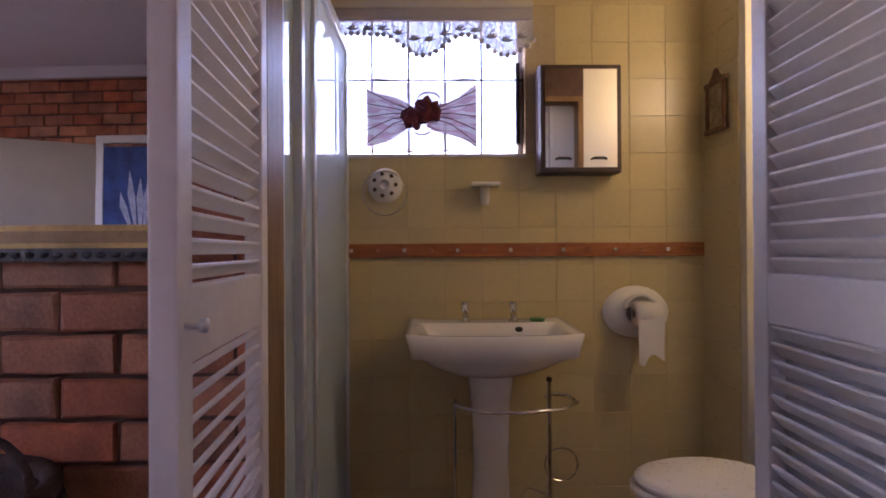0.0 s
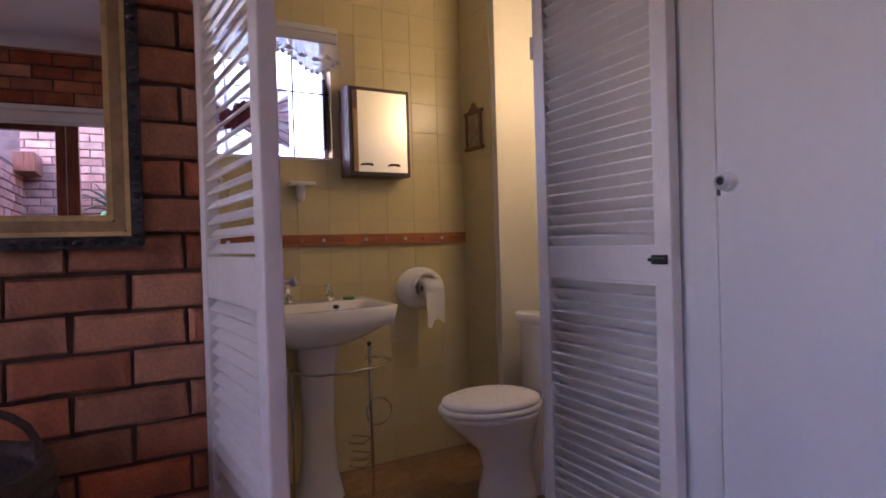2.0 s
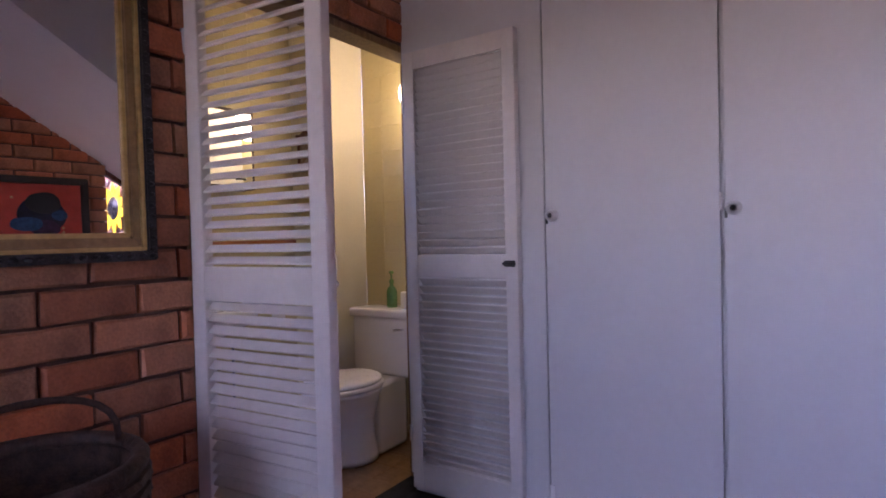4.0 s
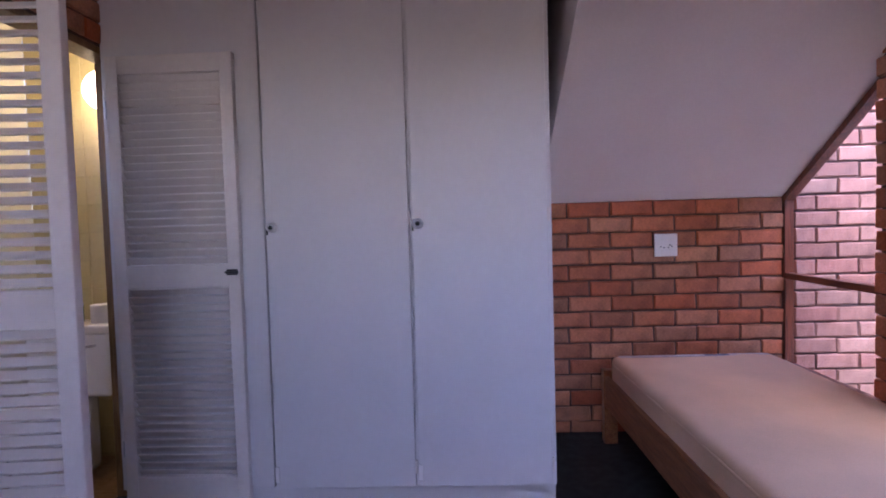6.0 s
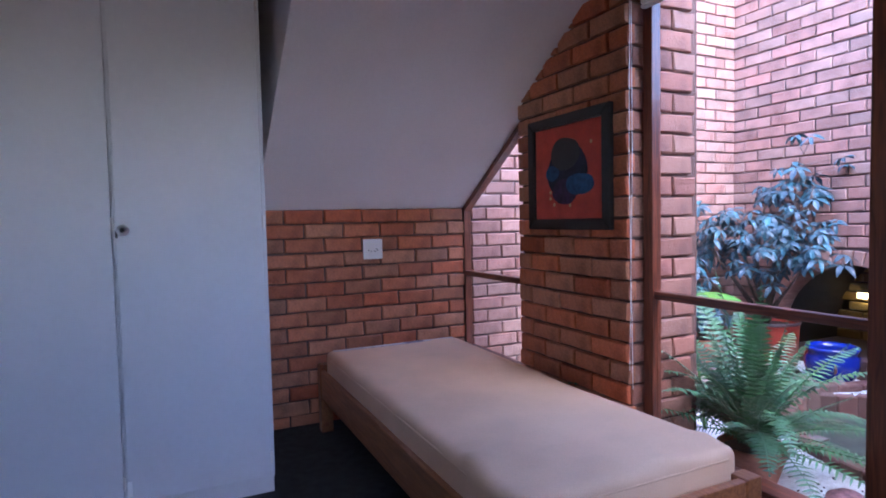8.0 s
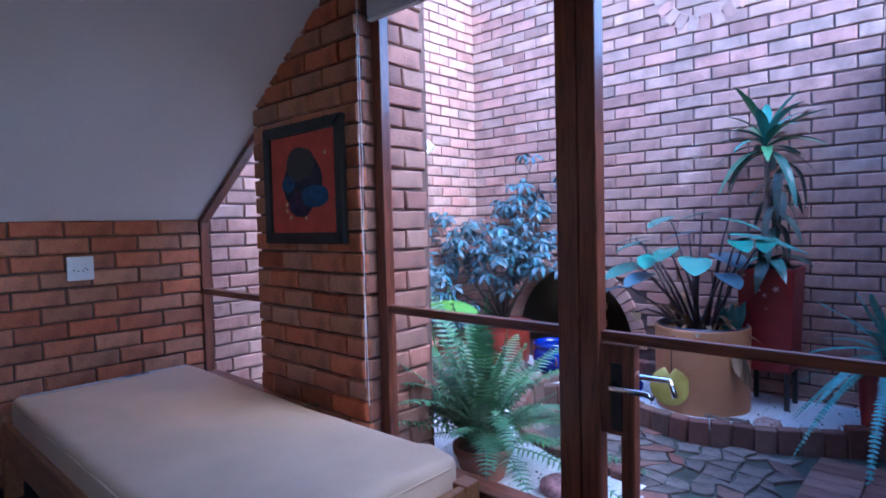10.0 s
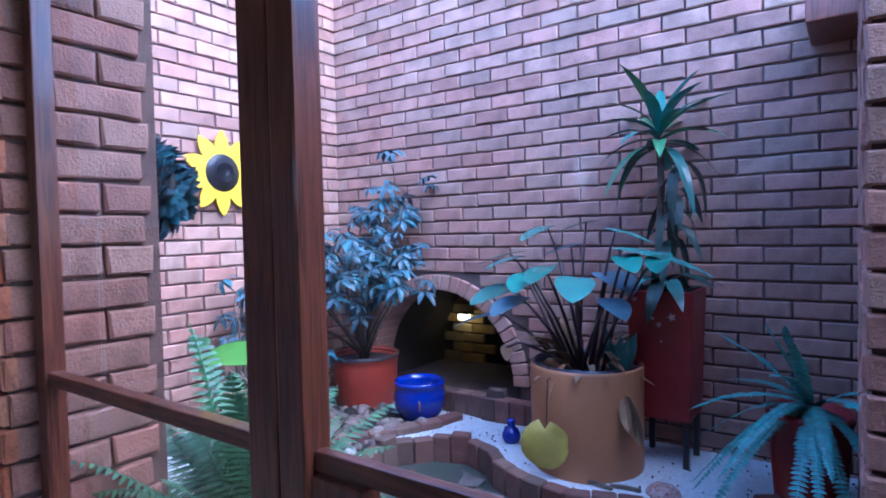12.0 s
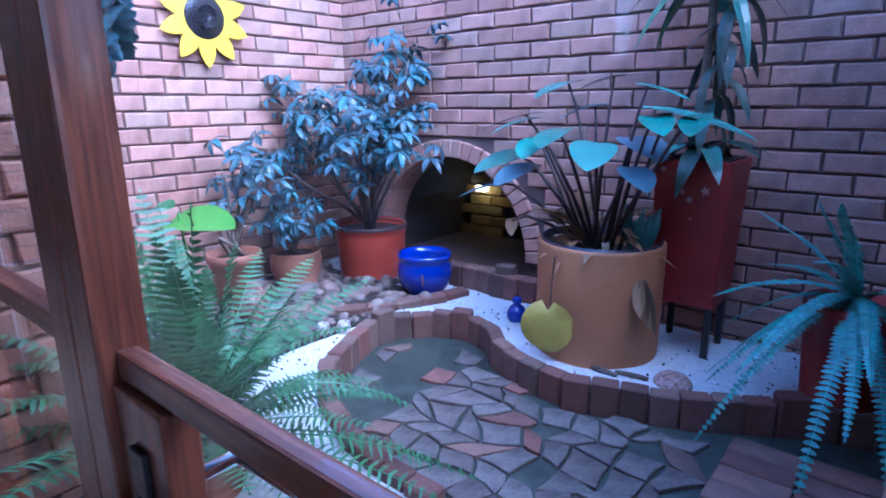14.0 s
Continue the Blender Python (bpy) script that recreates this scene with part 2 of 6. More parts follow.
def wall_bricks(parent, u_len, z0, z1, mat, m, holes=(), keep=None, near=None, seed=1, depth=0.014, first=0, count=300):
    """Courses of running bond on a wall face: m takes (along, out, up) to the world, with -y out of the wall.
    holes: (u0, u1, z0, z1) left open; near(u, z): which bricks are picked apart; the rest go into one mesh."""
    rnd = random.Random(seed)
    kinds = {}
    loose, picked = [], 0
    row = 0
    z = z0
    while z < z1 - 0.02:
        h = min(BH, z1 - z)
        u = -(BL + JOINT) * (0.5 if (row + first) % 2 else 0.0)
        while u < u_len - 0.01:
            spans = [(max(u, 0.0), min(u + BL, u_len))]
            for hu0, hu1, hz0, hz1 in holes:
                if z + h > hz0 + 0.005 and z < hz1 - 0.005:
                    cut = []
                    for a, b in spans:
                        if b <= hu0 or a >= hu1:
                            cut.append((a, b))
                        else:
                            cut += [(a, hu0), (hu1, b)]
                    spans = [(a, b) for a, b in cut if b - a > 0.02]
            for a, b in spans:
                if b - a < 0.02 or (keep and not keep((a + b) / 2, z + h / 2)):
                    continue
                length = round(b - a, 3)
                key = (length, round(h, 3), rnd.randrange(8 if abs(length - BL) < 0.01 else 1))
                if key not in kinds:
                    kinds[key] = brick_mesh(length, h, mat, hash(key) % 9999, depth)
                place = m @ Matrix.Translation((a, rnd.uniform(-0.004, 0.003), z + rnd.uniform(-0.002, 0.002)))
                if near and picked < count and near((a + b) / 2, z + h / 2):
                    ob = new("brick", kinds[key])
                    ob.parent = parent
                    ob.matrix_basis = place
                    picked += 1
                else:
                    loose.append((kinds[key], place))
            u += BL + JOINT
        z += BH + JOINT
        row += 1
    if loose:
        verts, faces = [], []
        for me, place in loose:
            o = len(verts)
            verts += [tuple(place @ v.co) for v in me.vertices]
            faces += [tuple(o + i for i in p.vertices) for p in me.polygons]
        me = bpy.data.meshes.new("bricks")
        me.from_pydata(verts, [], faces)
        me.materials.append(mat)
        ob = new("bricks", me)
        ob.parent = parent
        tagged(ob, kind="stuff")


def facing(x, y, turn):
    """The frame of a wall face that starts at (x, y): turn 0 runs along +x and faces -y."""
    return pose(x, y, 0, 0, 0, turn)

# ---- the plan ----
MIR_Y, WARD_X, BED_X, PIER_Y, GLAZE_Y = 2.15, 0.73, 1.56, -1.00, -1.09
ARCH_Y, CY_R = -3.70, -1.74
CEIL, SLOPE = 2.60, 0.645
OPEN_L, OPEN_R, HEAD = -0.30, 0.90, 1.95
ROOM_L, GLASS_L = -4.30, -1.88
CY_Z = -0.16
WALL_TOP, WEST_TOP = 3.3, 2.1


def slope_z(x):
    return 1.275 + SLOPE * (BED_X - x)


# ---- room: floor, walls, ceiling ----
setting("floor", box(ROOM_L, BED_X, -1.14, 2.26, -0.3, 0.0), carpet, "dark grey carpet on the bedroom floor", "floor")
setting("ceiling", box(ROOM_L - 0.2, WARD_X + 0.9, -1.2, 2.3, CEIL, CEIL + 0.12), ceiling_paint, "flat white painted bedroom ceiling", "ceiling")
xs = BED_X - (CEIL - 1.275) / SLOPE
setting("ceiling_slope", prism([(BED_X, 1.275), (BED_X, CEIL - 0.003), (xs, CEIL - 0.003)], -1.115, 0.25), ceiling_paint, "sloping white painted ceiling over the bed", "ceiling")
setting("cornice", prism([(ROOM_L, CEIL - 0.09), (GLASS_L + 2.2, CEIL - 0.09), (GLASS_L + 2.2, CEIL - 0.004), (ROOM_L, CEIL - 0.004)], -1.035, -0.98), ceiling_paint, "white plaster cornice under the ceiling", "cornice")

# mirror wall, with the opening to the bathroom
w = setting("wall_north", box(ROOM_L, OPEN_L, MIR_Y, MIR_Y + 0.11, -0.1, CEIL), mortar_in, "red brick wall with dark joints beside the bathroom opening", "wall")
NORTH = w
lin = setting("wall_lintel", box(OPEN_L, WARD_X + 0.6, MIR_Y, MIR_Y + 0.11, HEAD, CEIL), mortar_in, "red brick wall over the bathroom opening", "wall")
LINTEL = lin
# wall behind the bed, which runs on outdoors as the courtyard's side
w = setting("wall_east", box(BED_X, BED_X + 0.2, -1.12, MIR_Y, -0.3, CEIL), mortar_in, "orange red brick wall behind the bed", "wall")
EAST = w
w = setting("wall_courtyard_east", box(BED_X, BED_X + 0.2, ARCH_Y - 0.22, -1.12, -0.5, WALL_TOP), mortar_out, "pale pink brick courtyard wall in daylight", "wall")
CY_EAST = w
# pier between the small window and the large one
PIER = setting("wall_pier", box(-0.042, 0.746, -1.40, PIER_Y - 0.014, -0.3, CEIL), mortar_in, "brick pier between the two windows", "wall")
# wall to the west of the glazed door, with the doorway to the next room
WEST_W = setting("wall_south", box(ROOM_L, GLASS_L, -1.20, -1.03, -0.3, CEIL), mortar_in, "red brick wall beside the garden door", "wall")
HEADW = setting("wall_over_glazing", box(GLASS_L, 0.0, -1.20, -1.03, 2.14, CEIL + 0.0), mortar_in, "brick wall over the glazed door", "wall")
# Unseen wall; its unglazed opening is added to light the room from the west.
WESTW = thing("wall_west", "unseen plain cream plaster wall with an opening added for daylight", "wall", kind="structure")
for y0, y1, z0, z1 in ((-1.2, 0.0, -0.3, CEIL), (1.2, 2.26, -0.3, CEIL), (0.0, 1.2, -0.3, 1.2), (0.0, 1.2, 2.2, CEIL)):
    part("wall_piece", box(ROOM_L - 0.12, ROOM_L, y0, y1, z0, z1), plaster, WESTW)
setting("wall_under_window", box(-0.06, GLASS_L, GLAZE_Y - 0.03, GLAZE_Y + 0.03, -0.3, 0.0), mortar_in, "low brick sill under the glazing", "wall")
setting("wall_under_small_window", box(0.76, BED_X, GLAZE_Y - 0.08, GLAZE_Y + 0.05, -0.3, 0.33), mortar_in, "low brick wall under the small window", "wall")

# ---- wardrobe ----


def knob(parent, x, y, z):
    k = part("knob", lathe([(0, 0.028), (0.012, 0.028), (0.019, 0.024), (0.021, 0.016), (0.014, 0.008), (0.022, 0.004), (0.024, 0.0)], 20), white_plastic, parent, "round white knob", True, pose(x, y, z, 0, -90, 0))
    part("knob_screw", lathe([(0, 0.0295), (0.008, 0.0295), (0.0095, 0.0275)], 14), black_plastic, k, "dark screw in the middle of the knob", True)


def wardrobe():
    t = thing("built_in_wardrobe", "tall white painted built-in wardrobe with flat doors", "wardrobe", pose(WARD_X, 0.32, 0))
    part("carcass", box(0.03, BED_X - WARD_X - 0.002, 0.0, 1.83, 0.09, CEIL - 0.003), white_paint, t)
    part("plinth", box(0.035, 0.06, 0.0, 1.83, 0.0, 0.09), white_paint, t, "recessed white plinth")
    part("filler_panel", box(0.004, 0.03, 1.182, 1.83, 0.09, CEIL - 0.004, 0.003), white_paint, t)
    part("frame_strip", box(0.0, 0.02, 0.0, 0.016, 0.085, CEIL - 0.004, 0.002), white_paint, t)
    for y0, y1, ky in ((0.018, 0.570, 0.545), (0.584, 1.170, 1.143)):
        d = part("door", box(-0.012, 0.016, y0, y1, 0.092, CEIL - 0.01, 0.003), white_paint, t)
        knob(d, -0.012, ky, 1.185)
        part("keyhole_plate", box(-0.0135, -0.0115, ky + 0.018, ky + 0.027, 1.155, 1.185), black_plastic, d)
        for z in (0.15, 1.18, 2.1):
            part("hinge", tube([(-0.014, y0 - 0.004, z), (-0.014, y0 - 0.004, z + 0.055)], 0.006, 8), louvre_paint, d)
        part("magnet_catch", box(-0.016, -0.010, y1 - 0.016, y1 + 0.002, 0.12, 0.185, 0.002), white_plastic, d)
    return t


wardrobe()

# ---- louvred doors ----


def louvre_leaf(label, m, width=0.515, height=1.84, tilt=42, half=0.018):
    """Hinged along x = 0; the leaf runs along +x, its face towards -y."""
    t = thing("louvred_door", label, "door", m, "pair of louvred bathroom doors")
    th, st = 0.034, 0.052
    for x in (0.0, width - st):
        part("stile", box(x, x + st, -th / 2, th / 2, 0, height, 0.004), louvre_paint, t)
    rails = ((0.0, 0.115), (0.905, 1.0), (height - 0.075, height))
    for a, b in rails:
        part("rail", box(st - 0.002, width - st + 0.002, -th / 2 + 0.002, th / 2 - 0.002, a, b, 0.003), louvre_paint, t)
    slat = mesh_of(box(-(width - 2 * st) / 2, (width - 2 * st) / 2, -half, half, -0.0038, 0.0038, 0.0025, seg=1), "slat", louvre_paint)
    for (_, a), (b, _) in zip(rails, rails[1:]):
        n = int((b - a) / 0.032)
        for k in range(n):
            z = a + (k + 0.5) * (b - a) / n
            ob = new("slat", slat)
            ob.parent = t
            ob.matrix_basis = pose(width / 2, 0, z, tilt + random.uniform(-1.5, 1.5), 0, 0)
    for z in (0.2, 1.6):
        part("hinge", tube([(-0.004, -th / 2, z), (-0.004, -th / 2, z + 0.07)], 0.006, 8), steel, t)
    return t


left_leaf = louvre_leaf("off-white painted louvred door standing open into the room", pose(-0.285, 2.13, 0.05, 0, 0, -85.5), 0.495, tilt=42, half=0.0150)
part("bolt_knob", lathe([(0.004, 0), (0.004, 0.016), (0.009, 0.018), (0.009, 0.026), (0, 0.029)], 14), steel, left_leaf, "small steel bolt knob", True, pose(0.472, 0.017, 0.955, -90, 0, 0))
right_leaf = louvre_leaf("off-white painted louvred door folded back against the wardrobe", pose(0.716, 2.115, 0.045, 0, 0, -91.7), 0.525, 1.85, -50)
latch = part("latch", box(-0.028, 0.016, -0.012, 0.0, -0.012, 0.012, 0.003), black_plastic, right_leaf, "small black metal sliding latch", m=pose(0.500, -0.017, 0.965))
part("latch_bolt", tube([(-0.032, -0.014, 0), (0.022, -0.014, 0)], 0.005, 8), black_plastic, latch)
jamb_wood = wood("ochre_brown_jamb_wood", (0.26, 0.15, 0.06), (0.17, 0.09, 0.035), 0.45, 2)
fr = thing("door_frame", "ochre brown timber frame round the bathroom opening", "door frame", pose(0, 0, 0), kind="structure")
part("jamb", box(OPEN_L - 0.0, OPEN_L + 0.03, MIR_Y - 0.012, MIR_Y + 0.112, 0.0, HEAD - 0.03, 0.003), jamb_wood, fr)
part("jamb", box(OPEN_R - 0.03, OPEN_R, MIR_Y + 0.012, MIR_Y + 0.112, 0.0, HEAD - 0.03, 0.003), jamb_wood, fr)
part("head", box(OPEN_L, OPEN_R, MIR_Y + 0.01, MIR_Y + 0.112, HEAD - 0.03, HEAD, 0.003), jamb_wood, fr)

# ---- bed ----


navy_print = material("faded_blue_print", (0.22, 0.22, 0.30), 0.8, vary=0.3, scale=40)


def bed():
    L, W = 2.10, 0.87
    t = thing("single_bed", "low orange pine single bed frame against the brick wall", "bed", pose(-0.70, -0.915, 0))
    part("side_board", box(0.03, L, W - 0.025, W, 0.20, 0.36, 0.005), bed_wood, t)
    part("side_board", box(0.03, L, 0, 0.025, 0.20, 0.36, 0.005), bed_wood, t)
    part("foot_board", box(0.0, 0.03, 0.02, W - 0.01, 0.20, 0.385, 0.005), bed_wood, t)
    part("head_board", box(L, L + 0.03, 0, W, 0.16, 0.38, 0.005), bed_wood, t)
    for x, y in ((0.0, 0.0), (0.0, W - 0.06), (L - 0.03, 0.0), (L - 0.03, W - 0.06)):
        part("leg", box(x - 0.004, x + 0.06, y - 0.004, y + 0.064, 0, 0.39, 0.006), bed_wood, t)
    for k in range(10):
        x = 0.1 + k * 0.2
        part("slat", box(x, x + 0.07, 0.025, W - 0.025, 0.235, 0.255, 0.003), bed_wood, t)
    # mattress with rounded, slightly wrinkled sheet
    bm = bmesh.new()
    bmesh.ops.create_cube(bm, size=1, matrix=Matrix.Translation((L / 2, W / 2, 0.40)) @ Matrix.Diagonal((L - 0.10, W - 0.05, 0.20, 1)))
    bmesh.ops.bevel(bm, geom=bm.edges[:], offset=0.045, segments=4, affect="EDGES", profile=0.6)
    bmesh.ops.subdivide_edges(bm, edges=[e for e in bm.edges if e.calc_length() > 0.3], cuts=28, use_grid_fill=True)
    for v in bm.verts:
        x, y, z = v.co
        if z > 0.44:
            fold = math.exp(-((x - 0.28 - 0.25 * (y - 0.5)) / 0.035) ** 2) * 0.022 * max(0, min(1, (0.8 - abs(y - 0.55)) * 2))
            fold += math.exp(-((x - 0.16 - 0.45 * (y - 0.5)) / 0.03) ** 2) * 0.017
            v.co.z += noise.noise((x * 3, y * 3, 2)) * 0.006 + fold - 0.012 * math.exp(-((x - 0.9) / 0.6) ** 2)
        if x < 0.12:
            v.co.x += noise.noise((y * 9, z * 9, 4)) * 0.006
        if y > W - 0.07:
            v.co.y += noise.noise((x * 6, z * 5, 7)) * 0.006
    mt = thing("mattress", "single mattress in a cream fitted sheet with soft wrinkles", "mattress", pose(-0.70, -0.915, -0.025))
    part("fitted_sheet", bm, sheet_cloth, mt, "", True)
    x0, x1, y0, y1 = 0.052, L - 0.052, 0.027, W - 0.027
    for z in (0.462, 0.335):
        loop = [(x0, y0 + 0.05), (x0 + 0.05, y0), (x1 - 0.05, y0), (x1, y0 + 0.05), (x1, y1 - 0.05), (x1 - 0.05, y1), (x0 + 0.05, y1), (x0, y1 - 0.05)]
        part("piping", tube([(x, y, z) for x, y in loop], 0.0045, 6, closed=True), sheet_cloth, mt, "", True)
    pale_print = material("pale_printed_ticking", (0.66, 0.58, 0.54), 0.8, vary=0.15, scale=30)
    part("bare_corner", box(L - 0.115, L - 0.075, 0.06, 0.81, 0.4985, 0.5015, 0.001), pale_print, mt, "bare pale ticking at the head")
    part("printed_tag", box(L - 0.11, L - 0.082, 0.26, 0.38, 0.5015, 0.5025), navy_print, mt, "faded printed tag")
    return t


bed()

# ---- framed mirror ----


def frame_bars(t, x0, x1, z0, z1, bars):
    """Mitred frame members facing -y: bars are (inset, width, depth behind 0, depth before 0, material, name)."""
    for inset, wd, y0, y1, mat, nm in bars:
        a0, a1, c0, c1 = x0 + inset, x1 - inset, z0 + inset, z1 - inset
        for quad in (((a0, c0), (a1, c0), (a1 - wd, c0 + wd), (a0 + wd, c0 + wd)), ((a1, c0), (a1, c1), (a1 - wd, c1 - wd), (a1 - wd, c0 + wd)),
                     ((a1, c1), (a0, c1), (a0 + wd, c1 - wd), (a1 - wd, c1 - wd)), ((a0, c1), (a0, c0), (a0 + wd, c0 + wd), (a0 + wd, c1 - wd))):
            bm = prism(quad, y0, y1)
            bmesh.ops.bevel(bm, geom=bm.edges[:], offset=min(0.004, wd * 0.2), segments=2, affect="EDGES")
            part(nm, bm, mat, t)


dull_gold = material("dull_brown_gold", (0.36, 0.23, 0.10), 0.45, metal=0.25, vary=0.2, scale=12, fine=80, bump=0.2)


def wall_mirror():
    t = thing("wall_mirror", "large mirror in a carved black and gold frame on bricks", "mirror", pose(-0.42, MIR_Y - 0.030, 1.075, -0.7, 0, -2.0))
    W, H = 1.15, 0.95
    frame_bars(t, -W, 0, 0, H, ((0.0, 0.026, -0.035, 0.0, black_wood, "outer_frame"), (0.026, 0.010, -0.030, 0.0, gold, "gold_bead"), (0.036, 0.024, -0.021, 0.0, dull_gold, "gold_frame"), (0.060, 0.012, -0.016, 0.0, gold, "inner_bead")))
    part("glass", box(-W + 0.07, -0.07, -0.008, -0.002, 0.07, H - 0.07), mirror_glass, t, "silvered mirror glass")
    bm = bmesh.new()
    knob_m = [(-k * 0.028 - 0.014, 0.013) for k in range(40)] + [(-0.013, k * 0.028 + 0.03) for k in range(32)]
    for x, z in knob_m:
        bmesh.ops.create_icosphere(bm, subdivisions=1, radius=0.009, matrix=Matrix.Translation((x, -0.035, z)) @ Matrix.Diagonal((1.2, 0.6, 0.8, 1)))
    tagged(part("carving", bm, black_wood, t, "carved beads along the black frame", True), kind="stuff")


wall_mirror()

# ---- glazed front ----


def glazing():
    t = thing("window_1", "tall fixed window in a dark brown wooden frame", "window", kind="structure")
    y0, y1 = GLAZE_Y - 0.024, GLAZE_Y + 0.024
    part("window_frame", box(-0.115, -0.065, y0, y1, 0.0, 2.14, 0.004), dark_wood, t)
    part("post", box(-0.988, -0.915, y0 - 0.004, y1 + 0.004, 0.0, 2.14, 0.006), dark_wood, t, "thick dark brown post beside the door")
    part("rail", box(-0.915, -0.115, y0 + 0.01, y1 - 0.006, 0.858, 0.890, 0.004), dark_wood_x, t)
    part("sill", box(-0.915, -0.06, y0 - 0.03, y1 + 0.02, 0.245, 0.275, 0.006), dark_wood_x, t)
    part("lower_panel", box(-0.915, -0.115, y0 + 0.006, y1 - 0.004, 0.0, 0.245, 0.004), dark_wood_x, t, "dark brown timber panel below the glass")
    part("head", box(GLASS_L, -0.06, y0, y1, 2.08, 2.14, 0.004), dark_wood_x, t)
    for z0, z1 in ((0.275, 0.858), (0.890, 2.08)):
        g = part("pane", box(-0.915, -0.115, GLAZE_Y - 0.002, GLAZE_Y + 0.002, z0, z1), pane_glass, t)
        g.visible_shadow = False
    d = thing("door_1", "dark brown glazed garden door with steel handle, closed", "door", kind="structure")
    part("stile", box(-1.052, -0.992, y0, y1 + 0.006, 0.01, 2.075, 0.006), dark_wood, d)
    part("lock_block", box(-1.157, -1.052, y0 + 0.006, y1 - 0.004, 0.585, 0.852, 0.004), dark_wood, d)
    part("lower_stile", box(-1.157, -1.115, y0 + 0.006, y1 - 0.004, 0.14, 0.585, 0.004), dark_wood, d)
    part("stile", box(GLASS_L, GLASS_L + 0.05, y0, y1, 0.01, 2.075, 0.006), dark_wood, d)
    part("rail", box(GLASS_L + 0.05, -1.052, y0 + 0.014, y1 - 0.012, 0.856, 0.888, 0.004), dark_wood_x, d)
    part("rail", box(GLASS_L + 0.05, -1.052, y0, y1, 0.01, 0.14, 0.006), dark_wood_x, d)
    part("rail", box(GLASS_L + 0.05, -1.052, y0, y1, 1.98, 2.075, 0.006), dark_wood_x, d)
    for z0, z1 in ((0.14, 0.852), (0.890, 1.98)):
        g = part("pane", box(GLASS_L + 0.05, -1.052, GLAZE_Y - 0.002, GLAZE_Y + 0.002, z0, z1), pane_glass, d)
        g.visible_shadow = False
    h = part("handle_plate", box(-1.122, -1.088, y1 - 0.004, y1 + 0.003, 0.60, 0.80, 0.003), black_plastic, d)
    part("lever", tube([(-1.105, y1, 0.74), (-1.105, y1 + 0.05, 0.74), (-1.118, y1 + 0.058, 0.74), (-1.22, y1 + 0.058, 0.742), (-1.235, y1 + 0.05, 0.73)], 0.0085, 10), chrome, h, "chrome lever handle", True)
    h2 = part("handle_plate", box(-1.122, -1.088, y0 - 0.0, y0 + 0.006, 0.60, 0.80, 0.003), black_plastic, d)
    part("lever", tube([(-1.105, y0 + 0.01, 0.74), (-1.105, y0 - 0.05, 0.74), (-1.12, y0 - 0.058, 0.74), (-1.22, y0 - 0.058, 0.742), (-1.24, y0 - 0.045, 0.70)], 0.009, 10), chrome, h2, "chrome lever handle", True)
    s = thing("window_2", "small window with a sloping head in a thin brown frame", "window", kind="structure")
    a, b = 0.74, BED_X
    part("window_frame", box(b - 0.03, b - 0.001, y0, y1, 0.33, slope_z(b - 0.03) - 0.001, 0.003), dark_wood, s)
    bm = prism([(b - 0.03, slope_z(b - 0.03) - 0.003), (b - 0.03, slope_z(b - 0.03) - 0.04), (a, slope_z(a) - 0.04), (a, slope_z(a) - 0.003)], y0, y1)
    part("sloping_head", bm, dark_wood, s)
    part("rail", box(a, b - 0.03, y0, y1, 0.83, 0.862, 0.003), dark_wood_x, s)
    part("sill", box(a, b, y0 - 0.02, y1 + 0.03, 0.33, 0.36, 0.003), dark_wood_x, s)
    g = part("pane", prism([(a, 0.34), (b - 0.02, 0.34), (b - 0.02, slope_z(b - 0.02) - 0.02), (a, slope_z(a) - 0.02)], GLAZE_Y - 0.002, GLAZE_Y + 0.002), pane_glass, s)
    g.visible_shadow = False


glazing()

# ---- courtyard shell ----
# Unseen ground carried round the house to bounce sunlight in from the west.
earth = material("dry_earth", (0.20, 0.16, 0.125), 0.9, vary=0.25, scale=2, fine=40, bump=0.4)
bm = box(-40, 40, -60, -1.21, -0.6, CY_Z - 0.03)
box(-40, ROOM_L - 0.13, -1.21, 60, -0.6, CY_Z - 0.03, bm=bm)
box(1.77, 40, -1.21, 60, -0.6, CY_Z - 0.03, bm=bm)
box(ROOM_L - 0.13, 1.77, 3.5, 60, -0.6, CY_Z - 0.03, bm=bm)
setting("ground", bm, earth, "bare dry earth round the house, added unseen to bounce daylight", "ground")
CY_BACK = thing("wall_courtyard_south", "tall pink brick courtyard wall with a low arch", "wall", kind="structure")
AX, AR, ASP = 0.62, 0.585, 0.23
part("wall_piece", box(CY_R - 0.2, AX - AR - 0.04, ARCH_Y - 0.22, ARCH_Y, -0.5, WALL_TOP), mortar_out, CY_BACK)
part("wall_piece", box(AX + AR + 0.04, BED_X + 0.2, ARCH_Y - 0.22, ARCH_Y, -0.5, WALL_TOP), mortar_out, CY_BACK)
part("wall_piece", prism([(AX - AR - 0.04, WALL_TOP), (AX - AR - 0.04, ASP)] + [(AX - (AR + 0.04) * math.cos(math.pi * k / 20), ASP + (AR + 0.04) * math.sin(math.pi * k / 20)) for k in range(21)] + [(AX + AR + 0.04, WALL_TOP)], ARCH_Y - 0.22, ARCH_Y), mortar_out, CY_BACK)
setting("wall_passage", box(-3.1, -2.9, ARCH_Y, -1.2, -0.5, WEST_TOP), mortar_out, "plain brick wall that closes the side passage", "wall")
CY_WEST = setting("wall_courtyard_west", box(-2.9, CY_R, ARCH_Y - 0.2, -2.03, -0.5, WEST_TOP), mortar_out, "brick side wall of the courtyard", "wall")
